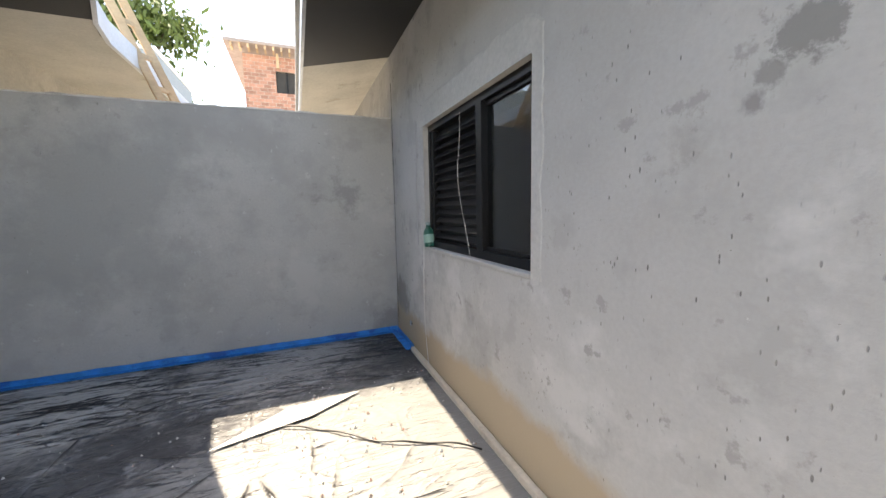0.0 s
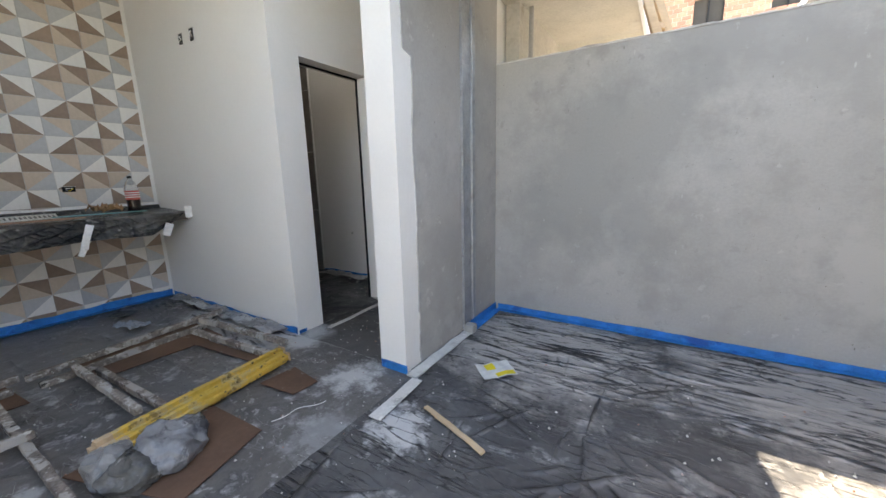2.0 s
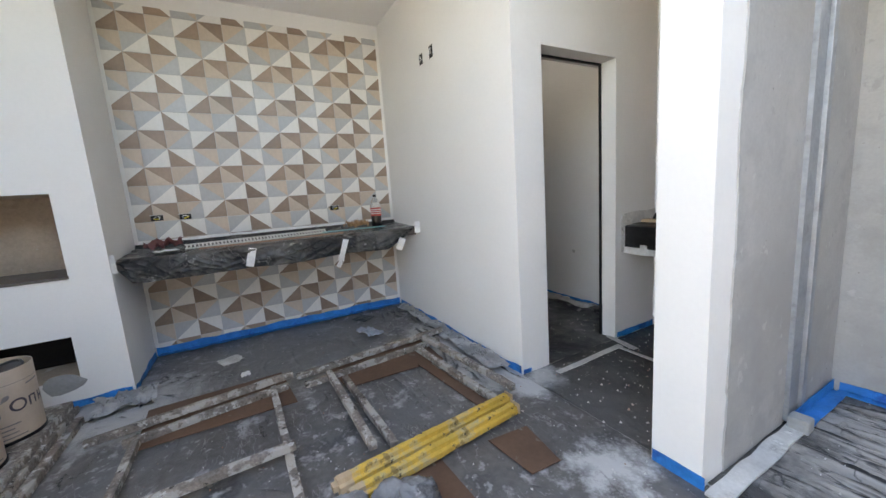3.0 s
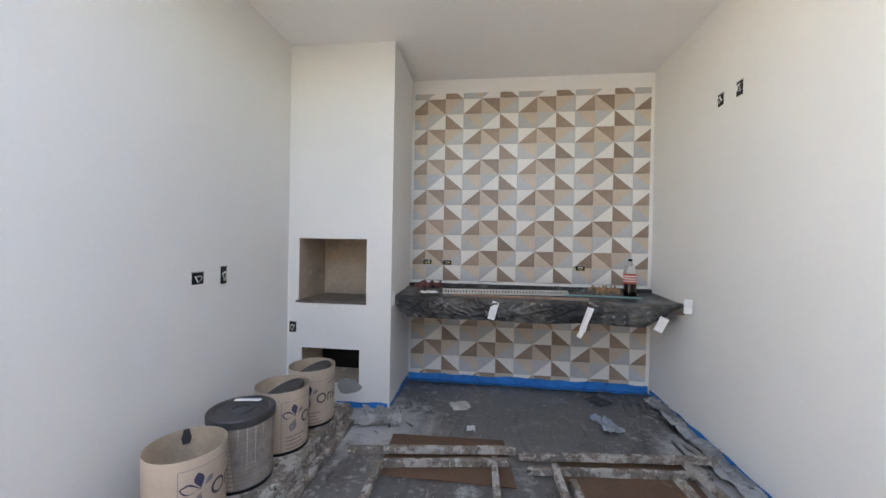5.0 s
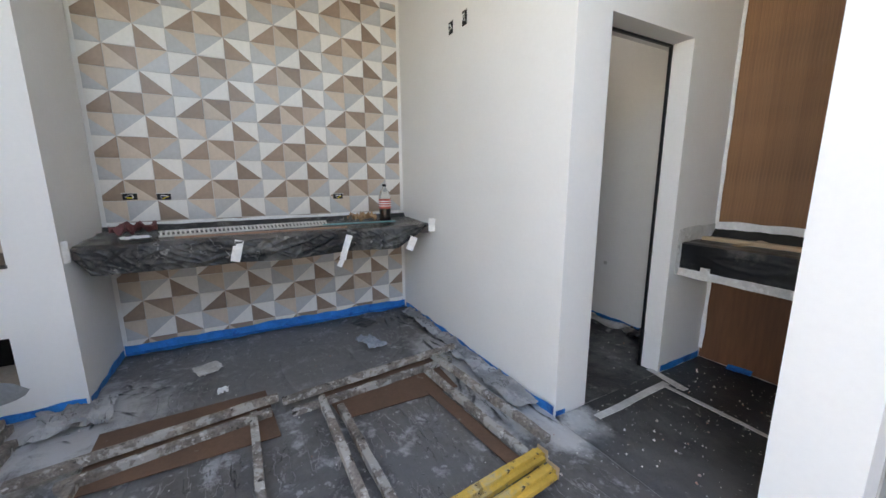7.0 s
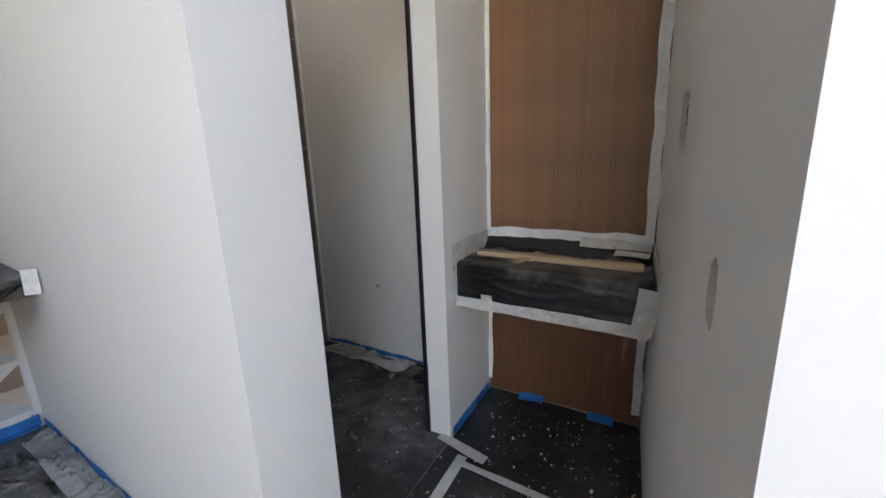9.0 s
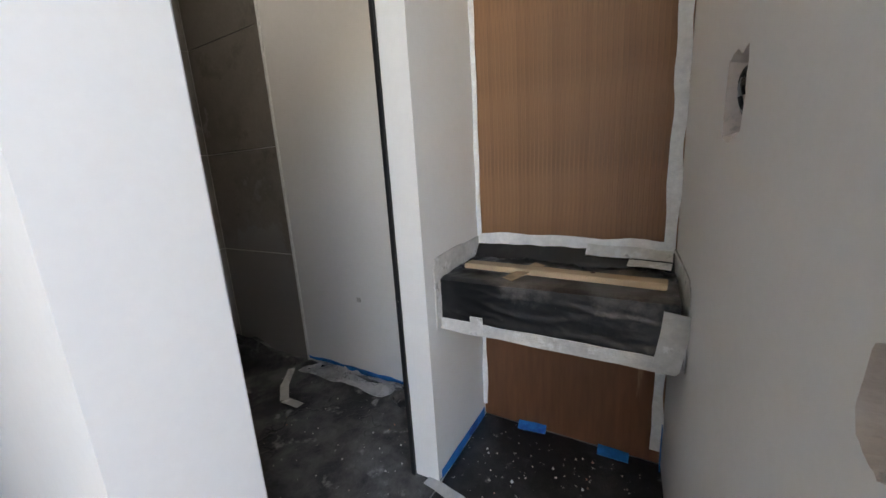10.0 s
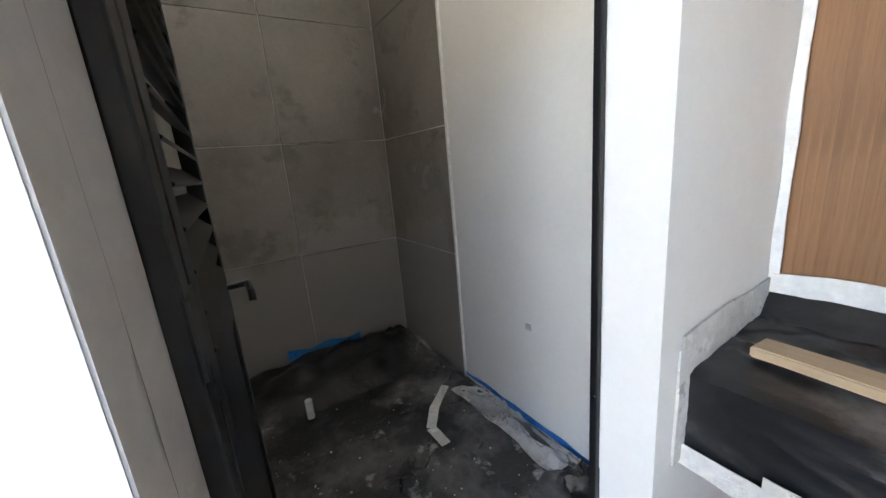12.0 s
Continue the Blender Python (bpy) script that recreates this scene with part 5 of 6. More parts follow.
BEIGE = mat("beige_drum_board", (0.52, 0.415, 0.325), 0.55, var=0.06, vs=6, fine=0.03, bump=0.05, spots=[((0.35, 0.28, 0.2), 9, 0.70, 0.03), ((0.6, 0.56, 0.5), 5, 0.68, 0.05)])
BEIGE_IN = mat("drum_inside", (0.42, 0.33, 0.24), 0.6, var=0.15, vs=5, spots=[((0.6, 0.58, 0.55), 6, 0.64, 0.05)])
PURPLE = mat("purple_print", (0.04, 0.034, 0.085), 0.5, var=0.1)
INK = mat("dark_print", (0.07, 0.055, 0.07), 0.5, var=0.1)
GREYINK = mat("grey_print", (0.22, 0.20, 0.2), 0.5, var=0.1)
LABEL_CRUST = mat("splashed_label", (0.29, 0.25, 0.215), 0.85, var=0.2, vs=12, bump=0.7, bs=40, spots=[((0.21, 0.19, 0.172), 16, 0.52, 0.08), ((0.42, 0.37, 0.31), 30, 0.64, 0.04)])
LIDM = mat("dark_grey_lid", (0.045, 0.043, 0.045), 0.45, var=0.15, vs=8, bump=0.05, spots=[((0.14, 0.13, 0.12), 7, 0.66, 0.08)])


def bucket(x, y, z, face, kind, label, H=0.355):
    t = thing("drum", (x, y, z), label, "bucket", "drums on the planks")
    R0, R1 = 0.15, 0.155
    P = (x, y, z)
    rad = lambda h: R0 + (R1 - R0) * h / H
    part("body", lathe([(0, 0.012), (R0 - 0.004, 0.012), (R0, 0.02), (R1, H), (R1 - 0.003, H), (R0 - 0.003, 0.03), (0, 0.03)], 48, P), [BEIGE, BEIGE_IN], t, "", True)
    b = bpy.data.objects[t.children[0].name].data
    for f in b.polygons:
        c = f.center
        if (c.x * f.normal.x + c.y * f.normal.y < -0.01) or (f.normal.z > 0.5 and c.z < 0.1):
            f.material_index = 1
    part("base_ring", lathe([(R0 - 0.01, 0), (R0 + 0.004, 0), (R0 + 0.005, 0.02), (R0 - 0.001, 0.022)], 48, P), BLACK_METAL, t)

    def patch(poly, m, name, off=0.0012, lbl=""):
        """A printed shape on the drum's side: (along, up) pairs in metres from the face's middle."""
        bm = bmesh.new()
        vs = []
        for u, h in poly:
            u, h = u * 1.35, 0.19 + (h - 0.19) * 1.3
            a = radians(face) + u / R1
            r = rad(h) + off
            vs.append(bm.verts.new((x + r * math.cos(a), y + r * math.sin(a), z + h)))
        f = bm.faces.new(vs)
        bmesh.ops.triangulate(bm, faces=[f])
        bmesh.ops.recalc_face_normals(bm, faces=bm.faces)
        return part(name, bm, m, t, lbl)

    def line(u0, h0, u1, h1, w, m, name="print_line", off=0.0012):
        u0, u1 = max(u0, -0.2), min(u1, 0.2)
        n = max(1, int(abs(u1 - u0) / 0.02))
        d = Vector((u1 - u0, h1 - h0)).normalized()
        s = Vector((-d.y, d.x)) * w / 2
        lo = [(u0 + (u1 - u0) * k / n - s.x, h0 + (h1 - h0) * k / n - s.y) for k in range(n + 1)]
        hi = [(p[0] + 2 * s.x, p[1] + 2 * s.y) for p in lo][::-1]
        patch(lo + hi, m, name, off)
    if kind != "lid":
        petal = lambda cu, ch, ang, L, W: [(cu + L * q * math.cos(ang) - W * math.sin(math.pi * q ** 1.4) * sg * math.sin(ang), ch + L * q * math.sin(ang) + W * math.sin(math.pi * q ** 1.4) * sg * math.cos(ang)) for sg, qs in ((1, np.linspace(0, 1, 9)), (-1, np.linspace(0.9, 0.1, 8))) for q in qs]
        patch(petal(-0.05, 0.215, radians(100), 0.055, 0.014), PURPLE, "petal", lbl="dark purple printed petal")
        patch(petal(-0.05, 0.215, radians(165), 0.06, 0.017), PURPLE, "petal")
        patch(petal(-0.05, 0.205, radians(250), 0.06, 0.017), GREYINK, "petal", lbl="grey printed petal")
        patch(petal(-0.04, 0.22, radians(45), 0.035, 0.009), GREYINK, "petal")
        ring = [(0.005 + 0.026 * math.cos(a), 0.195 + 0.026 * math.sin(a)) for a in np.linspace(0, 2 * math.pi, 20)]
        inner = [(0.005 + 0.018 * math.cos(a), 0.195 + 0.018 * math.sin(a)) for a in np.linspace(0, 2 * math.pi, 20)]
        for k in range(19):
            pass
        patch(ring[:-1], INK, "letter_mark")
        patch(inner[:-1], BEIGE, "letter_gap", 0.0022)
        for u in (0.042, 0.064, 0.083, 0.10):
            line(u, 0.172, u, 0.212, 0.007, INK, "letter_mark")
        line(0.042, 0.209, 0.064, 0.209, 0.007, INK, "letter_mark")
        line(0.083, 0.19, 0.108, 0.19, 0.006, INK, "letter_mark")
        line(0.04, 0.265, 0.10, 0.272, 0.006, GREYINK, "small_print")
        for a in ((-0.11, 0.05, -0.11, 0.285), (0.13, 0.05, 0.13, 0.285)):
            line(*a, 0.002, GREYINK)
        line(-0.11, 0.285, 0.13, 0.285, 0.002, GREYINK)
        line(-0.11, 0.05, 0.13, 0.05, 0.002, GREYINK)
        for k in range(4):
            line(-0.09, 0.125 - k * 0.017, -0.09 + 0.09 + 0.02 * math.sin(k * 5), 0.125 - k * 0.017, 0.005, GREYINK, "small_print")
    else:
        patch([(-0.15 + 0.027 * k, 0.305) for k in range(12)] + [(0.147 - 0.027 * k, 0.035) for k in range(12)], LABEL_CRUST, "label_panel", 0.0008, "grey plaster-splashed label")
        for k in range(15):
            line(-0.14 + 0.02 * math.sin(k * 3), 0.295 - k * 0.0165, 0.12 + 0.03 * math.sin(k * 4.3), 0.295 - k * 0.0165, 0.003, GREYINK, "small_print")
    if kind == "lid":
        L = part("lid", lathe([(R1 + 0.004, H - 0.03), (R1 + 0.008, H - 0.026), (R1 + 0.008, H + 0.006), (R1 + 0.003, H + 0.012), (R1 - 0.02, H + 0.012), (R1 - 0.026, H + 0.004), (0.06, H + 0.004), (0.055, H + 0.01), (0.045, H + 0.01), (0.04, H + 0.004), (0, H + 0.004)], 48, P), LIDM, t, "dark grey press-on lid", True)
        bm = boxed(-0.07, 0.07, -0.014, 0.014, H + 0.0125, H + 0.0145)
        bmesh.ops.rotate(bm, verts=bm.verts, matrix=Matrix.Rotation(radians(100), 3, "Z"))
        bmesh.ops.translate(bm, verts=bm.verts, vec=(x - 0.09, y - 0.03, z))
        part("lid_label", bm, TAPE, L, "white paper strip")
    if kind == "inside":
        bm = lathe([(0, 0), (0.135, 0), (0.14, 0.006), (0.14, 0.02), (0.13, 0.022), (0.125, 0.012), (0, 0.012)], 36)
        bmesh.ops.transform(bm, matrix=pose(x - 0.012, y - 0.006, z + H - 0.075, 20, 14, 0), verts=bm.verts)
        part("dropped_lid", bm, LIDM, t, "dark lid dropped slanting inside", True)
        bm = boxed(-0.05, 0.03, -0.02, 0.02, 0, 0.003)
        bmesh.ops.transform(bm, matrix=pose(x + 0.03, y + 0.04, z + H - 0.068, 20, 14, 30), verts=bm.verts)
        part("paper_strip", bm, TAPE, t)
    if kind == "open":
        bm = sheet(-0.022, 0.022, 0, 0.07, 0.01, lambda a, b: 0)
        for v in bm.verts:
            w = 1 - 0.5 * abs(v.co.y - 0.04) / 0.04
            a = radians(face + 135) + v.co.x * w / R1
            r = R1 - 0.0085
            v.co = Vector((x + r * math.cos(a), y + r * math.sin(a), z + H - v.co.y))
        part("paint_drip", bm, LIDM, t, "dark paint drip inside the rim")
    return t


bucket(-2.70, 0.40, 0.130, 87, "open", "open beige paint drum with purple flower print")
bucket(-3.03, 0.42, 0.130, 60, "lid", "beige paint drum closed by a dark grey lid")
bucket(-3.36, 0.45, 0.130, 84, "inside", "open beige paint drum with a lid dropped inside", 0.37)
bucket(-3.69, 0.475, 0.130, 48, "inside", "open beige paint drum near the chimney breast", 0.385)


# ---- timber frames and other things on the floor ----
def timber_frame(bars, at, label):
    t = thing("timber_frame", at, label, "frame", "frames on the floor")
    for n, a, b, z in bars:
        part(n, bar(bmesh.new(), (*a, z), (*b, z), 0.038, 0.04, 0.003, 0.0045), CEMENTED, t)


Z1, Z2 = 0.034, 0.080
timber_frame([("rail", (-3.45, 0.84), (-3.60, 1.88), Z2), ("stile", (-3.44, 1.06), (-2.05, 1.05), Z1), ("stile", (-3.57, 1.75), (-2.05, 1.78), Z1), ("rail", (-3.405, 1.0), (-3.54, 1.84), Z1 + 0.002), ("cross_rail", (-2.76, 1.0), (-2.80, 1.80), Z2)], (-2.9, 1.4, 0), "cement-crusted timber frame lying on the floor")
timber_frame([("rail", (-3.54, 1.90), (-3.67, 3.10), Z2), ("rail", (-3.475, 1.94), (-3.58, 3.02), Z1), ("stile", (-3.47, 2.10), (-2.56, 2.12), Z2), ("stile", (-3.40, 2.19), (-2.57, 2.23), Z1), ("stile", (-3.53, 2.80), (-2.56, 2.87), Z1 + 0.003), ("stile", (-3.60, 2.90), (-2.58, 2.99), Z2)], (-3.0, 2.5, 0), "double cement-crusted timber frame beside the partition wall")
for a, b, lab in (((-2.452, 1.905, 0.05), (-2.556, 2.93, 0.05), "yellow painted square timber with worn faces"), ((-2.353, 1.935, 0.05), (-2.459, 2.90, 0.05), "yellow painted square timber with worn faces")):
    t = thing("yellow_beam", ((a[0] + b[0]) / 2, 2.4, 0), lab, "beam", "yellow timbers")
    part("timber", bar(bmesh.new(), a, b, 0.075, 0.068, 0.022, 0.004), YELLOW, t)
    d = (Vector(b) - Vector(a)).normalized()
    part("raw_end", bar(bmesh.new(), Vector(a) - d * 0.006, Vector(a) + d * 0.10, 0.079, 0.072, 0.022, 0.004), PINE, t, "bare sawn end")
    part("raw_end", bar(bmesh.new(), Vector(b) - d * 0.004, Vector(b) + d * 0.003, 0.06, 0.056, 0), PINE, t, "bare sawn end")


def flat(name, pts, z, m, label, cat):
    bm = bmesh.new()
    f = bm.faces.new([bm.verts.new((x, y, z)) for x, y in pts])
    bm.normal_update()
    bmesh.ops.solidify(bm, geom=[f], thickness=0.004)
    bmesh.ops.recalc_face_normals(bm, faces=bm.faces)
    return tagged(link(name, bm, m), label, cat, "cardboard pieces")


flat("cardboard_sheet", ((-2.42, 1.80), (-1.85, 2.0), (-1.96, 2.40), (-2.45, 2.38)), 0.016, CARD, "flat brown cardboard sheet beside the yellow timbers", "cardboard")
flat("cardboard_sheet", ((-2.36, 2.64), (-2.08, 2.67), (-2.07, 2.83), (-2.34, 2.87)), 0.016, CARD, "small brown cardboard piece by the timber ends", "cardboard")
flat("cardboard_sheet", ((-3.80, 1.04), (-3.34, 1.06), (-3.33, 1.87), (-3.83, 1.82)), 0.0155, CARD, "brown cardboard sheet under a timber frame", "cardboard")
flat("cardboard_sheet", ((-3.72, 2.12), (-3.30, 2.18), (-3.28, 2.90), (-3.74, 2.92)), 0.0155, CARD, "brown cardboard sheet under the double frame", "cardboard")
flat("cardboard_sheet", ((-2.57, 2.85), (-2.57, 2.77), (-3.32, 2.70), (-3.32, 2.78)), 0.0155, CARD, "narrow brown cardboard piece under the frame", "cardboard")

bg = thing("plastic_bag", (-2.2, 2.06, 0.015), "crumpled dusty grey plastic bag on the floor", "bag")
for c, r, m, seed, n in (((-2.16, 2.09), (0.14, 0.14, 0.10), mat("dusty_clear_film", (0.20, 0.203, 0.21), 0.25, var=0.3, vs=6, bump=0.4, bs=14, dist=0.02, spots=[((0.05, 0.05, 0.053), 5, 0.53, 0.1), ((0.4, 0.4, 0.4), 12, 0.62, 0.06)]), 2, "lump"), ((-2.24, 1.92), (0.09, 0.09, 0.08), None, 7, "fold"), ((-2.14, 1.97), (0.12, 0.11, 0.075), SHINY_PLASTIC, 11, "fold")):
    m = m or mat("pale_film", (0.2, 0.2, 0.2), 0.35, var=0.3, vs=7, bump=0.5, bs=18)
    bm = bmesh.new()
    bmesh.ops.create_icosphere(bm, subdivisions=5, radius=1)
    for v in bm.verts:
        q = v.co.copy()
        k = 1 + 0.28 * noise.noise(q * 1.4 + Vector((seed, 0, 0))) + 0.10 * ridge(q.x * 1.5, q.y * 1.5, q.z * 1.5 + seed) + 0.03 * ridge(q.x * 4, q.y * 4, q.z * 4 + seed)
        v.co = Vector((c[0] + q.x * r[0] * k, c[1] + q.y * r[1] * k, max(0.012, 0.03 + (q.z + 0.35) * r[2] * k)))
    part(n, bm, m, bg, "", True)
HAZY = mat("hazy_film", (0.38, 0.38, 0.38), 0.3, var=0.4, vs=6, bump=0.4, bs=20, dist=0.02, spots=[((0.54, 0.54, 0.53), 9, 0.54, 0.06)], lines=[((0.08, 0.08, 0.082), 8.0, 0.015, (0.6, 1.5, 1), 0.003, 0.8)])
HAZY.node_tree.nodes["Principled BSDF"].inputs["Transmission Weight"].default_value = 0.25
HAZY.node_tree.nodes["Principled BSDF"].inputs["IOR"].default_value = 1.2
crumple(-4.40, -4.24, 1.40, 1.56, 0.014, 0.012, FILM_TAPE, 2, "paper_scrap", "torn pale paper scrap on the floor", "paper", 25)
crumple(-3.96, -3.9, 1.56, 1.62, 0.016, 0.03, TAPE, 4, "paper_ball", "small crumpled white paper ball on the floor", "paper", 0, 10)
crumple(-4.28, -4.02, 2.54, 2.68, 0.014, 0.04, mat("blue_grey_film", (0.30, 0.34, 0.40), 0.35, var=0.3, vs=9), 6, "film_scrap", "twisted blue-grey plastic scrap on the floor", "plastic", 15)
crumple(-4.70, -4.52, 2.6, 2.76, 0.014, 0.01, FLOOR_IN, 9, "film_scrap", "dusty folded film scrap near the tiles", "plastic", 35)
crumple(-4.15, -3.85, 0.72, 1.05, 0.014, 0.05, HAZY, 12, "film_scrap", "bunched hazy plastic film by the chimney breast", "plastic", 5)
crumple(-3.35, -2.9, 3.05, 3.215, 0.014, 0.05, HAZY, 14, "film_scrap", "bunched hazy plastic film along the partition", "plastic", 0)

crumple(-4.75, -4.05, 3.1, 3.215, 0.012, 0.05, HAZY, 21, "film_scrap", "narrow hazy film edge bunched along the partition", "plastic", 0, 40)
crumple(-4.0, -3.3, 3.08, 3.215, 0.012, 0.055, HAZY, 23, "film_scrap", "narrow hazy film edge bunched along the partition", "plastic", 0, 40)

# ---- corridor and basin ----
wp = thing("wall_cladding", (-2.3, Y_WOOD, 0), "brown reeded wood panel facing the corridor end", "cladding")
part("backing", boxed(X_END, X_COR, Y_WOOD + 0.006, Y_WOOD + 0.019, 0.01, Z_CEIL - 0.01), WOOD_PANEL, wp)
part("lower_panel", boxed(-2.76, -1.945, Y_WOOD - 0.002, Y_WOOD + 0.006, 0.012, 0.90), mat("smooth_brown_wood", (0.165, 0.07, 0.033), 0.45, var=0.2, vs=4, fine=0.15, stretch=(1, 1, 0.1), bump=0.05, spots=[((0.3, 0.17, 0.1), 6, 0.68, 0.05)]), wp, "smooth reddish-brown lower panel")
w = 0.0185
bm = bmesh.new()
prof = [(-w / 2, 0.0), (-w / 2 + 0.0008, -0.0004), (-w / 4, -0.0006), (w / 4, -0.0006), (w / 2 - 0.0008, -0.0004), (w / 2, 0.0)]
lo, hi = [bm.verts.new((a, b, 0)) for a, b in prof], [bm.verts.new((a, b, 2.08)) for a, b in prof]
for k in range(5):
    bm.faces.new([lo[k], lo[k + 1], hi[k + 1], hi[k]])
bmesh.ops.recalc_face_normals(bm, faces=bm.faces)
slat_mesh = bpy.data.meshes.new("slat")
bm.to_mesh(slat_mesh)
slat_mesh.materials.append(WOOD_PANEL)
for k in range(43):
    o = new("slat", slat_mesh)
    o.parent = wp
    o.location = Vector((-2.735 + k * w, Y_WOOD, 0.95)) - wp.location

PT = "crumpled white masking tape framing the wood panel"
for x, tw in ((-2.755, 0.022), (-1.962, 0.044)):
    tape_strip("wall_tape", (x, Y_WOOD - 0.008, 0.97), (x, Y_WOOD - 0.008, 3.0), tw, TAPE, PT, 0.006, (0, -1, 0), tw * 0.2)
    tape_strip("wall_tape", (x, Y_WOOD - 0.008, 0.08), (x, Y_WOOD - 0.008, 0.72), tw, TAPE, PT, 0.006, (0, -1, 0), 0.012)
tape_strip("wall_tape", (-2.76, Y_WOOD - 0.010, 0.995), (-1.945, Y_WOOD - 0.010, 0.985), 0.055, TAPE, PT, 0.006, (0, -1, 0), 0.015)


def basin_film(x, v):
    w1 = noise.noise(Vector((x * 6, v * 7, 9)))
    cr = ridge(x * 2.5 + v * 2, v * 6 - x, 3) + 0.5 * ridge(x * 9 + v * 4, v * 10 - x * 4, 7)
    corner = max(0.0, 1 - (x - X_END) / 0.14) + max(0.0, 1 - (X_COR - x) / 0.14)
    cr += corner * ridge(x * 16 + v * 9, v * 5 - x * 8, 12)
    if v < 0.18:
        t = v / 0.18
        return (x, 4.685 - 0.05 * t, 0.975 - 0.06 * t + 0.008 * w1)
    if v < 0.6:
        t = (v - 0.18) / 0.42
        return (x, 4.635 - 0.34 * t, 0.905 + 0.012 * w1 * (1 - t) + 0.016 * cr * (1 - t))
    t = (v - 0.6) / 0.4
    return (x, 4.288 + 0.004 * w1 - 0.004 * cr, 0.898 - 0.185 * t)


bs = thing("basin_counter", (-2.3, 4.45, 0.72), "basin counter wrapped in black plastic film between walls", "counter")
part("slab", boxed(X_END + 0.002, X_COR - 0.002, 4.305, 4.69, 0.72, 0.895, 0.004), STONE, bs)
part("plastic_film", drape(X_END + 0.004, X_COR - 0.004, 110, 60, basin_film), BASIN_FILM, bs, "glossy black plastic film", True)
BTL = "crumpled white tape sealing the basin film"
tape_strip("film_tape", (X_END + 0.003, 4.278, 0.715), (X_COR - 0.003, 4.278, 0.70), 0.05, FILM_TAPE, BTL, 0.003, (0, -1, 0), 0.008)
tape_strip("film_tape", (X_END + 0.004, 4.27, 0.70), (X_END + 0.004, 4.27, 0.965), 0.05, FILM_TAPE, BTL, 0.004, (1, 0, 0), 0.01)
tape_strip("film_tape", (X_END + 0.004, 4.26, 0.945), (X_END + 0.004, 4.69, 0.965), 0.09, FILM_TAPE, BTL, 0.004, (1, 0, 0), 0.012)
tape_strip("film_tape", (corridor_x(4.3) - 0.003, 4.29, 0.695), (corridor_x(4.3) - 0.003, 4.32, 0.95), 0.07, FILM_TAPE, BTL, 0.004, (-1, 0, 0), 0.012)
tape_strip("film_tape", (corridor_x(4.3) - 0.004, 4.31, 0.925), (corridor_x(4.69) - 0.004, 4.69, 0.945), 0.085, FILM_TAPE, BTL, 0.004, (-1, 0, 0), 0.012)
tape_strip("film_tape", (-2.60, 4.274, 0.765), (-2.60, 4.274, 0.69), 0.05, FILM_TAPE, BTL, 0.003, (0, -1, 0), 0.005)
tape_strip("film_tape", (-1.945, 4.272, 0.875), (-1.968, 4.272, 0.69), 0.075, FILM_TAPE, BTL, 0.003, (0, -1, 0), 0.012)
tape_strip("film_tape", (-2.26, Y_WOOD - 0.03, 0.968), (-1.95, Y_WOOD - 0.035, 0.955), 0.05, FILM_TAPE, BTL, 0.004, (0, -1, 0.6), 0.012)
tape_strip("film_tape", (-2.1, 4.62, 0.93), (-1.955, 4.60, 0.93), 0.05, FILM_TAPE, BTL, 0.004, (0, -0.3, 1), 0.014)
bd = thing("wooden_batten", (-2.3, 4.42, 0.92), "raw pine batten lying on the basin film", "batten")
part("knot", lathe([(0, 0), (0.009, 0), (0.008, 0.0012), (0, 0.0015)], 10, (-2.2, 4.405, 0.9432)), CARD, bd)
part("batten", bar(bmesh.new(), (-2.70, 4.43, 0.932), (-1.975, 4.37, 0.932), 0.065, 0.022, 0.003, 0.002), PINE, bd)
TAN_TAPE = mat("tan_packing_tape", (0.48, 0.34, 0.20), 0.4, var=0.15, vs=9)
tape_strip("film_tape", (-2.40, 4.46, 0.945), (-2.48, 4.30, 0.922), 0.05, TAN_TAPE, "tan packing tape across the batten", 0.002, (0, -0.15, 1), 0.004)


def ragged_cut(cut, name, label, seed, squash, m):
    """The broken rim and the sloping inside of a hole chiselled into the corridor wall."""
    y0, y1, z0, z1 = cut
    yc, zc, hy, hz = (y0 + y1) / 2, (z0 + z1) / 2, (y1 - y0) / 2, (z1 - z0) / 2
    rim, cone = bmesh.new(), bmesh.new()
    rows, deep = [], []
    for k in range(49):
        a = k * math.pi / 24
        c, d = math.cos(a), math.sin(a)
        f = 1 / max(abs(c), abs(d))
        r = 0.8 + 0.16 * noise.noise(Vector((c * 1.3, d * 1.3, seed))) + 0.07 * noise.noise(Vector((c * 5, d * 5, seed + 3)))
        r *= f ** squash
        q = [(yc + hy * c * f, zc + hz * d * f), (yc + hy * c * r, zc + hz * d * r), (yc + hy * c * r * 0.72, zc + hz * d * r * 0.8)]
        rows.append([rim.verts.new((corridor_x(y), y, z)) for y, z in q[:2]])
        deep.append([cone.verts.new((corridor_x(q[1][0]), *q[1])), cone.verts.new((corridor_x(q[2][0]) + 0.045, *q[2])), cone.verts.new((corridor_x(yc) + 0.05, yc, zc))])
    for bm_, rr in ((rim, rows), (cone, deep)):
        for p, q in zip(rr, rr[1:]):
            for k in range(len(p) - 1):
                bm_.faces.new([p[k], p[k + 1], q[k + 1], q[k]])
        bmesh.ops.remove_doubles(bm_, verts=bm_.verts, dist=0.0001)
    structure(name + "_rim", rim, WHITE, "white paint round " + label, "wall")
    structure(name, cone, m, label, "plaster")


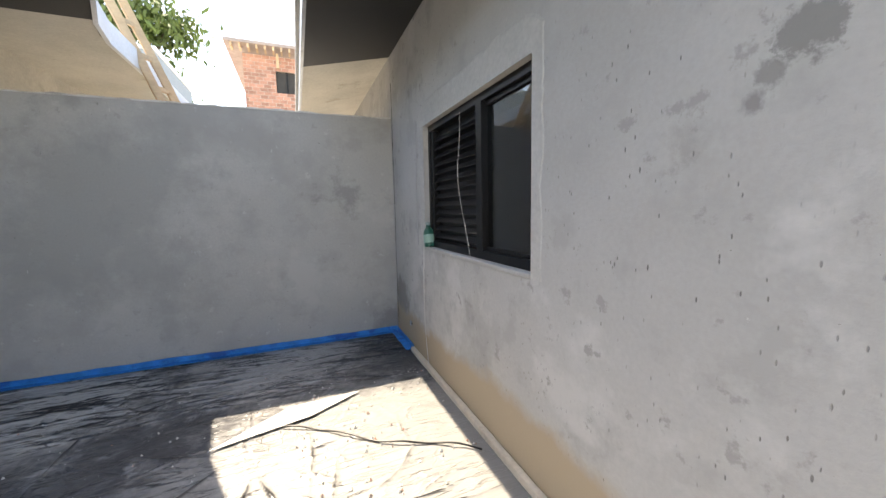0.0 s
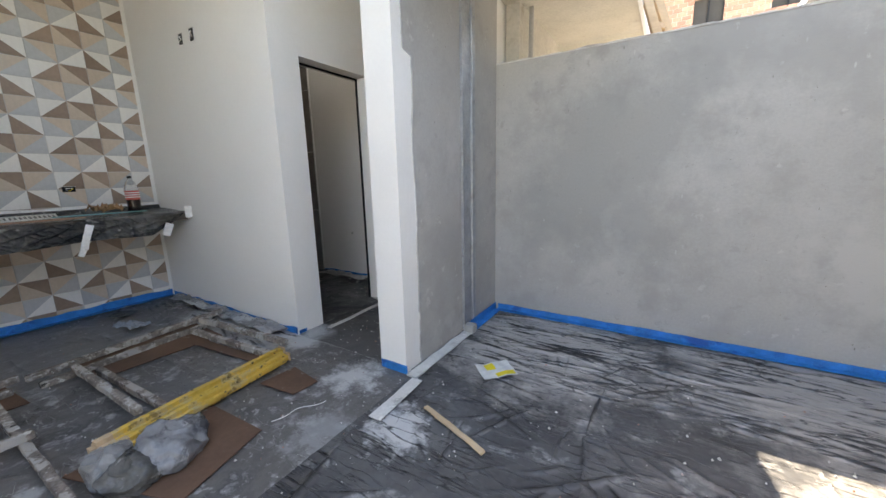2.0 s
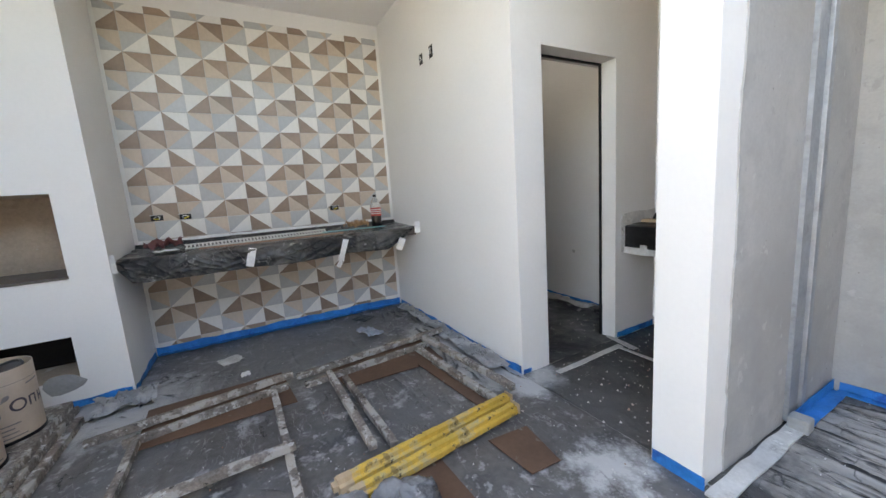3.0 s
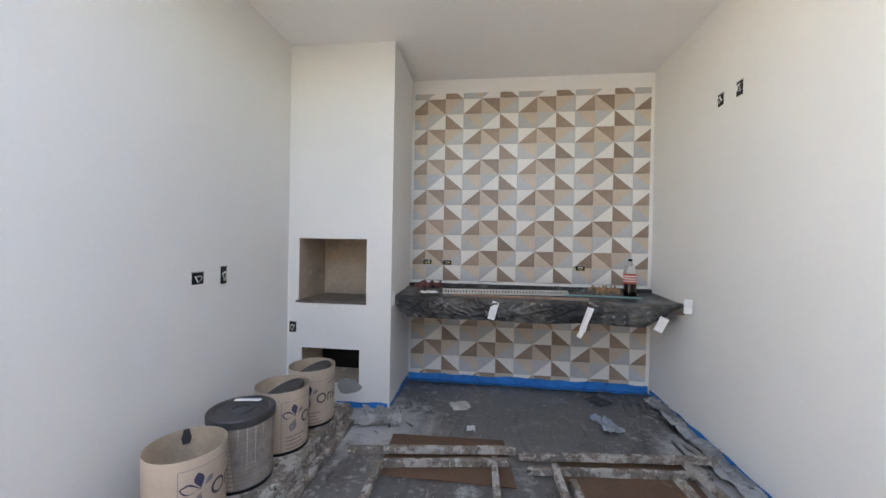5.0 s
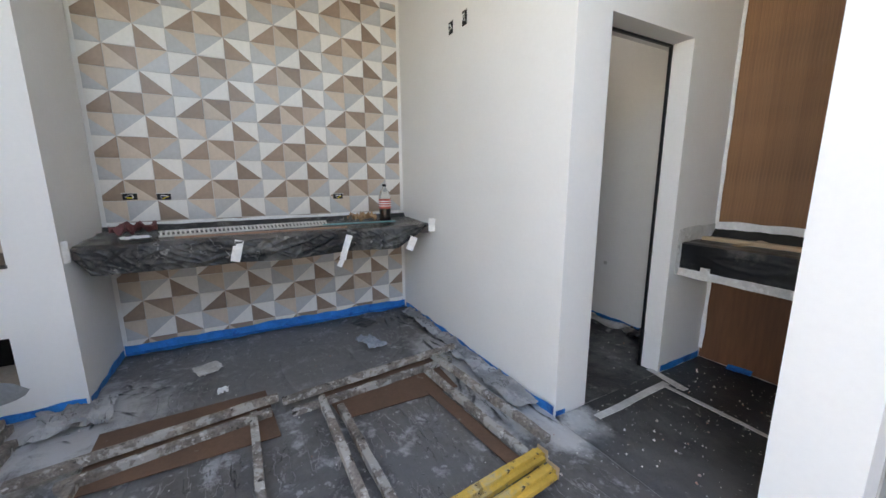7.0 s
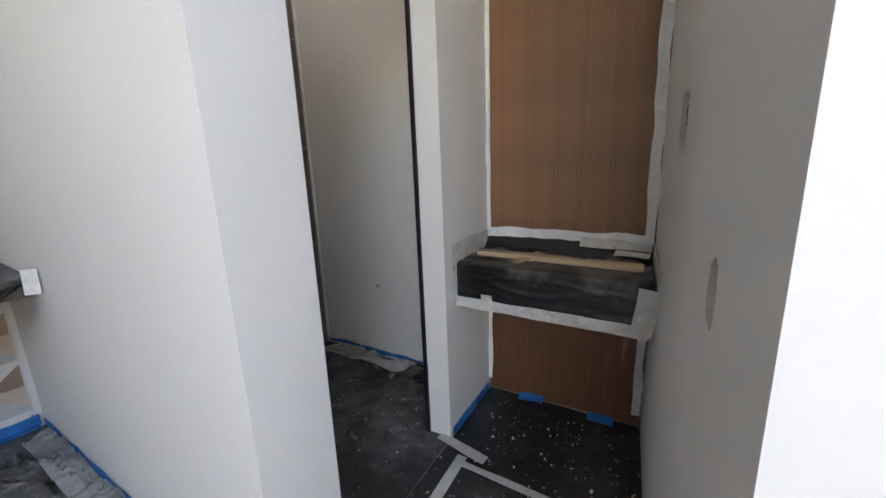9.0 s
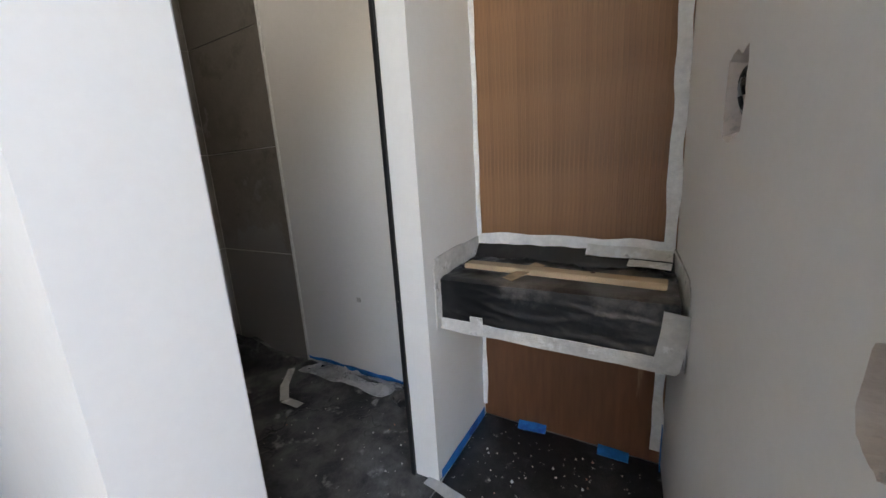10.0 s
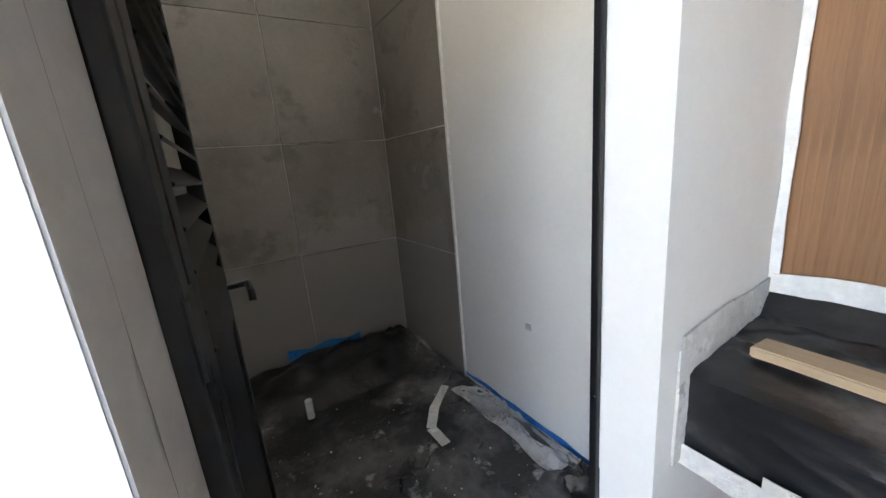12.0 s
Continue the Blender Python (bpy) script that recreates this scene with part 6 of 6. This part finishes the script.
RAW_PALE = mat("raw_pale_plaster", (0.60, 0.53, 0.48), 0.9, var=0.15, vs=14, bump=0.3, bs=90, spots=[((0.42, 0.38, 0.35), 22, 0.58, 0.06)])
ragged_cut(BOXCUT, "box_recess", "a rough cut-out in the corridor wall", 3, 0.75, RAW_PALE)
ragged_cut(NOTCH, "notch_recess", "a narrow chiselled notch in the corridor wall", 8, 0.3, RAW_PALE)
jb = junction_box(corridor_x(4.0) + 0.028, 4.0, 1.425, (-1, 0, 0), 0.085, 0.11, None, "electrical box with coiled wires in a wall cut-out")

# ---- bathroom ----
def tile_piece(name, axis, u0, u1, z0, z1, parent):
    g = 0.0025
    if axis == "x":
        bm = boxed(X_BATH - 0.01, X_BATH, u0 + g, u1 - g, z0 + g, z1 - g, 0.001)
    else:
        bm = boxed(u0 + g, u1 - g, Y_BATH - 0.008, Y_BATH, z0 + g, z1 - g, 0.001)
    return part(name, bm, BATH_TILE, parent)


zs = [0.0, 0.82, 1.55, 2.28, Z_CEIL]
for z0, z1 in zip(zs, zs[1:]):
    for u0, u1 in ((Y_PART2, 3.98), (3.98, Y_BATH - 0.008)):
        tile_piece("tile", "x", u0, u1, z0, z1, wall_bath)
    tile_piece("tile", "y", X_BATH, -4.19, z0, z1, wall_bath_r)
crumple(-4.1, -3.35, 4.52, 4.68, 0.02, 0.05, HAZY, 31, "film_scrap", "silvery film bunched along the bathroom wall", "plastic", 0, 44)
crumple(-3.3, -2.95, 4.5, 4.68, 0.02, 0.05, BASIN_FILM, 33, "film_scrap", "torn black film scrap by the bathroom doorway", "plastic", 0, 24)
structure("trim_tile_edge", boxed(-4.19, -4.172, Y_BATH - 0.011, Y_BATH, 0, Z_CEIL, 0.002), TAPE, "white edge trim beside the dark tiles", "trim")
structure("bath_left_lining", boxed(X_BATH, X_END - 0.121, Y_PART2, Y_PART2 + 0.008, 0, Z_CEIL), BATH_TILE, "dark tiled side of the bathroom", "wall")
structure("bath_wall_over_door", boxed(X_END - 0.2, X_END - 0.118, Y_PART2, Y_BATH, Z_DOOR, Z_CEIL), WHITE, "white wall over the bathroom door", "wall")

REVEAL = mat("bare_grey_reveal", (0.47, 0.455, 0.43), 0.85, var=0.08, vs=3, fine=0.04, bump=0.12, bs=80, spots=[((0.4, 0.385, 0.36), 6, 0.57, 0.08)])
bm = boxed(X_END - 0.117, X_END - 0.001, Y_PART2, Y_PART2 + 0.003, 0, Z_DOOR)
for v in bm.verts:
    if v.co.x < X_END - 0.1 and v.co.y > Y_PART2 + 0.001:
        v.co.y = Y_PART2 + 0.023
structure("door_reveal", bm, REVEAL, "bare grey plastered reveal of the bathroom doorway", "reveal")
bm = bmesh.new()
rows = []
for k in range(181):
    z = 0.02 + k * 0.0115
    w = max(0.0004, 0.0018 * (0.5 + noise.noise(Vector((z * 9, 2, 0))) + 0.6 * noise.noise(Vector((z * 40, 5, 0)))))
    w = w if z < 1.27 else 0.0004
    c = X_END - 0.052 + 0.002 * noise.noise(Vector((z * 12, 7, 0)))
    rows.append([bm.verts.new((c - w, Y_PART2 + 0.0126, z)), bm.verts.new((c + w, Y_PART2 + 0.0126, z))])
for p, q in zip(rows, rows[1:]):
    bm.faces.new([p[0], p[1], q[1], q[0]])
structure("reveal_crack", bm, DARK, "dark ragged crack along the doorway reveal", "crack")

DOOR_BLACK = mat("dusty_black_aluminium", (0.007, 0.007, 0.008), 0.38, var=0.2, vs=5, bump=0.03, spots=[((0.025, 0.0245, 0.024), 4, 0.52, 0.15), ((0.5, 0.5, 0.48), 60, 0.73, 0.02)])
dr = tagged(new("door_1"), "black louvred bathroom door standing open inwards", "door", "", "structure")
dr.location = (-2.92, 3.5, 0)
part("door_frame_post", boxed(-2.955, -2.886, Y_PART2 + 0.021, Y_PART2 + 0.046, 0.0, Z_DOOR, 0.004), DOOR_BLACK, dr)
part("door_frame_post", boxed(-2.905, -2.886, Y_JAMB - 0.014, Y_JAMB, 0.0, Z_DOOR, 0.004), DOOR_BLACK, dr)
part("door_frame_head", boxed(-2.905, -2.886, Y_PART2 + 0.046, Y_JAMB - 0.014, Z_DOOR - 0.014, Z_DOOR, 0.004), DOOR_BLACK, dr)
DM = Matrix.Translation((-2.958, 3.478, 0)) @ Matrix.Rotation(radians(177.6), 4, "Z") @ Matrix.Translation((0, -0.035, 0))


def leaf(x0, x1, y0, y1, z0, z1, bevel=0.003):
    bm = boxed(x0, x1, y0, y1, z0, z1, bevel)
    bmesh.ops.transform(bm, matrix=DM, verts=bm.verts)
    return bm


lf = part("leaf", leaf(0.0, 0.06, 0, 0.035, 0.03, 2.06), DOOR_BLACK, dr, "black aluminium leaf with louvres")
part("stile", leaf(0.60, 0.66, 0, 0.035, 0.03, 2.06), DOOR_BLACK, lf)
for z0, z1 in ((0.03, 0.11), (1.0, 1.12), (1.98, 2.06)):
    part("rail", leaf(0.06, 0.60, 0, 0.035, z0, z1), DOOR_BLACK, lf)
part("lower_panel", leaf(0.06, 0.60, 0.010, 0.025, 0.11, 1.0), DOOR_BLACK, lf)
for k in range(15):
    z = 1.145 + k * 0.056
    b = boxed(0.06, 0.60, -0.026, 0.026, -0.003, 0.003, 0.001)
    bmesh.ops.rotate(b, verts=b.verts, matrix=Matrix.Rotation(radians(42), 3, "X"))
    bmesh.ops.translate(b, verts=b.verts, vec=(0, 0.0175, z))
    bmesh.ops.transform(b, matrix=DM, verts=b.verts)
    part("slat", b, DOOR_BLACK, lf)
hb = tube([(0.63, -0.0, 1.07), (0.63, -0.05, 1.07), (0.53, -0.055, 1.07), (0.52, -0.055, 1.05)], 0.009, 8)
bmesh.ops.transform(hb, matrix=DM, verts=hb.verts)
part("handle", hb, DOOR_BLACK, lf, "black lever handle", True)
for z in (0.25, 1.15, 1.85):
    part("hinge", boxed(-2.958, -2.885, Y_PART2 + 0.045, Y_PART2 + 0.049, z, z + 0.09), DOOR_BLACK, dr)
st = thing("drain_stub", (-4.41, 3.78, 0.02), "short pale plastic pipe stub on the bathroom floor", "pipe")
part("pipe", lathe([(0.0, 0.11), (0.02, 0.11), (0.02, 0.0), (0, 0)], 12, (-4.41, 3.78, 0.02)), TAPE, st, "", True)
ch = thing("wall_peg", (-3.62, Y_BATH - 0.003, 0.55), "small plug in the white bathroom wall", "plug")
part("plug", boxed(-3.635, -3.605, Y_BATH - 0.004, Y_BATH, 0.54, 0.57, 0.001), GROUT, ch)

# ---- patterned tiles ----
CW, CH = 0.18, 0.1514
KINDS = {("A", 0): ("/", TILE_W, TILE_B), ("A", 1): ("\\", TILE_B, TILE_T), ("A", 2): ("/", TILE_T, TILE_G), ("B", 0): ("\\", TILE_T, TILE_G), ("B", 1): ("/", TILE_G, TILE_W), ("B", 2): ("\\", TILE_W, TILE_B)}


def tile_mesh(kind, y0=0.0, y1=CW, z0=0.0, z1=CH):
    """One glazed tile split by its diagonal into an upper and a lower colour, cut to y0..y1, z0..z1."""
    diag, up, low = KINDS[kind]
    g, bv = 0.0012, 0.0022
    bm = bmesh.new()
    F = [bm.verts.new((0, y, z)) for y, z in ((bv, bv), (CW - bv, bv), (CW - bv, CH - bv), (bv, CH - bv))]
    B = [bm.verts.new((-0.009, y, z)) for y, z in ((g, g), (CW - g, g), (CW - g, CH - g), (g, CH - g))]
    if diag == "/":
        tris, sides = (((0, 2, 3), 0), ((0, 1, 2), 1)), (1, 1, 0, 0)
    else:
        tris, sides = (((1, 2, 3), 0), ((0, 1, 3), 1)), (1, 0, 0, 1)
    for t, mi in tris:
        bm.faces.new([F[k] for k in t]).material_index = mi
    for k in range(4):
        bm.faces.new([F[k], B[k], B[(k + 1) % 4], F[(k + 1) % 4]]).material_index = sides[k]
    for co, no in (((0, y0, 0), (0, -1, 0)), ((0, y1, 0), (0, 1, 0)), ((0, 0, z0), (0, 0, -1)), ((0, 0, z1), (0, 0, 1))):
        bmesh.ops.bisect_plane(bm, geom=bm.verts[:] + bm.edges[:] + bm.faces[:], plane_co=co, plane_no=no, clear_outer=True)
    me = bpy.data.meshes.new("tile")
    bm.to_mesh(me)
    bm.free()
    me.materials.append(up)
    me.materials.append(low)
    return me


part("grout_bed", boxed(X_TILE - 0.012, X_TILE - 0.004, 0.931, 3.19, 0.0, 2.897), GROUT, wall_tile)
cache = {}
Y0T, Z0T = 1.063, 2.84
for r in range(-1, 19):
    row = "B" if r % 2 else "A"
    zl = Z0T - (r + 1) * CH
    for c in range(-1, 12):
        yl = Y0T + c * CW
        a, b = max(0.0, 0.931 - yl), min(CW, 3.19 - yl)
        top = min(CH, 2.897 - zl)
        key = ((row, (c + 1) % 3), round(a, 4), round(b, 4), round(top, 4))
        if key not in cache:
            cache[key] = tile_mesh(key[0], a, b, 0.0, top)
        o = new("tile", cache[key])
        o.parent = wall_tile
        o.location = (X_TILE + 0.0006 * noise.noise(Vector((r * 3.1, c * 2.3, 0))), yl, zl)

for k in range(5):
    r = 0.022 + 0.007 * k
    part("cable_coil", tube([(corridor_x(4.0) + 0.014 - 0.006 * math.sin(a * 1.3 + k), 4.0 + r * 0.8 * math.cos(a + k), 1.435 + r * 0.9 * math.sin(a + k)) for a in np.linspace(0, 4.2, 14)], 0.0042, 6), (BLACK_METAL, DARK, BLACK_METAL, GALV, BLACK_METAL)[k], jb, "", True)
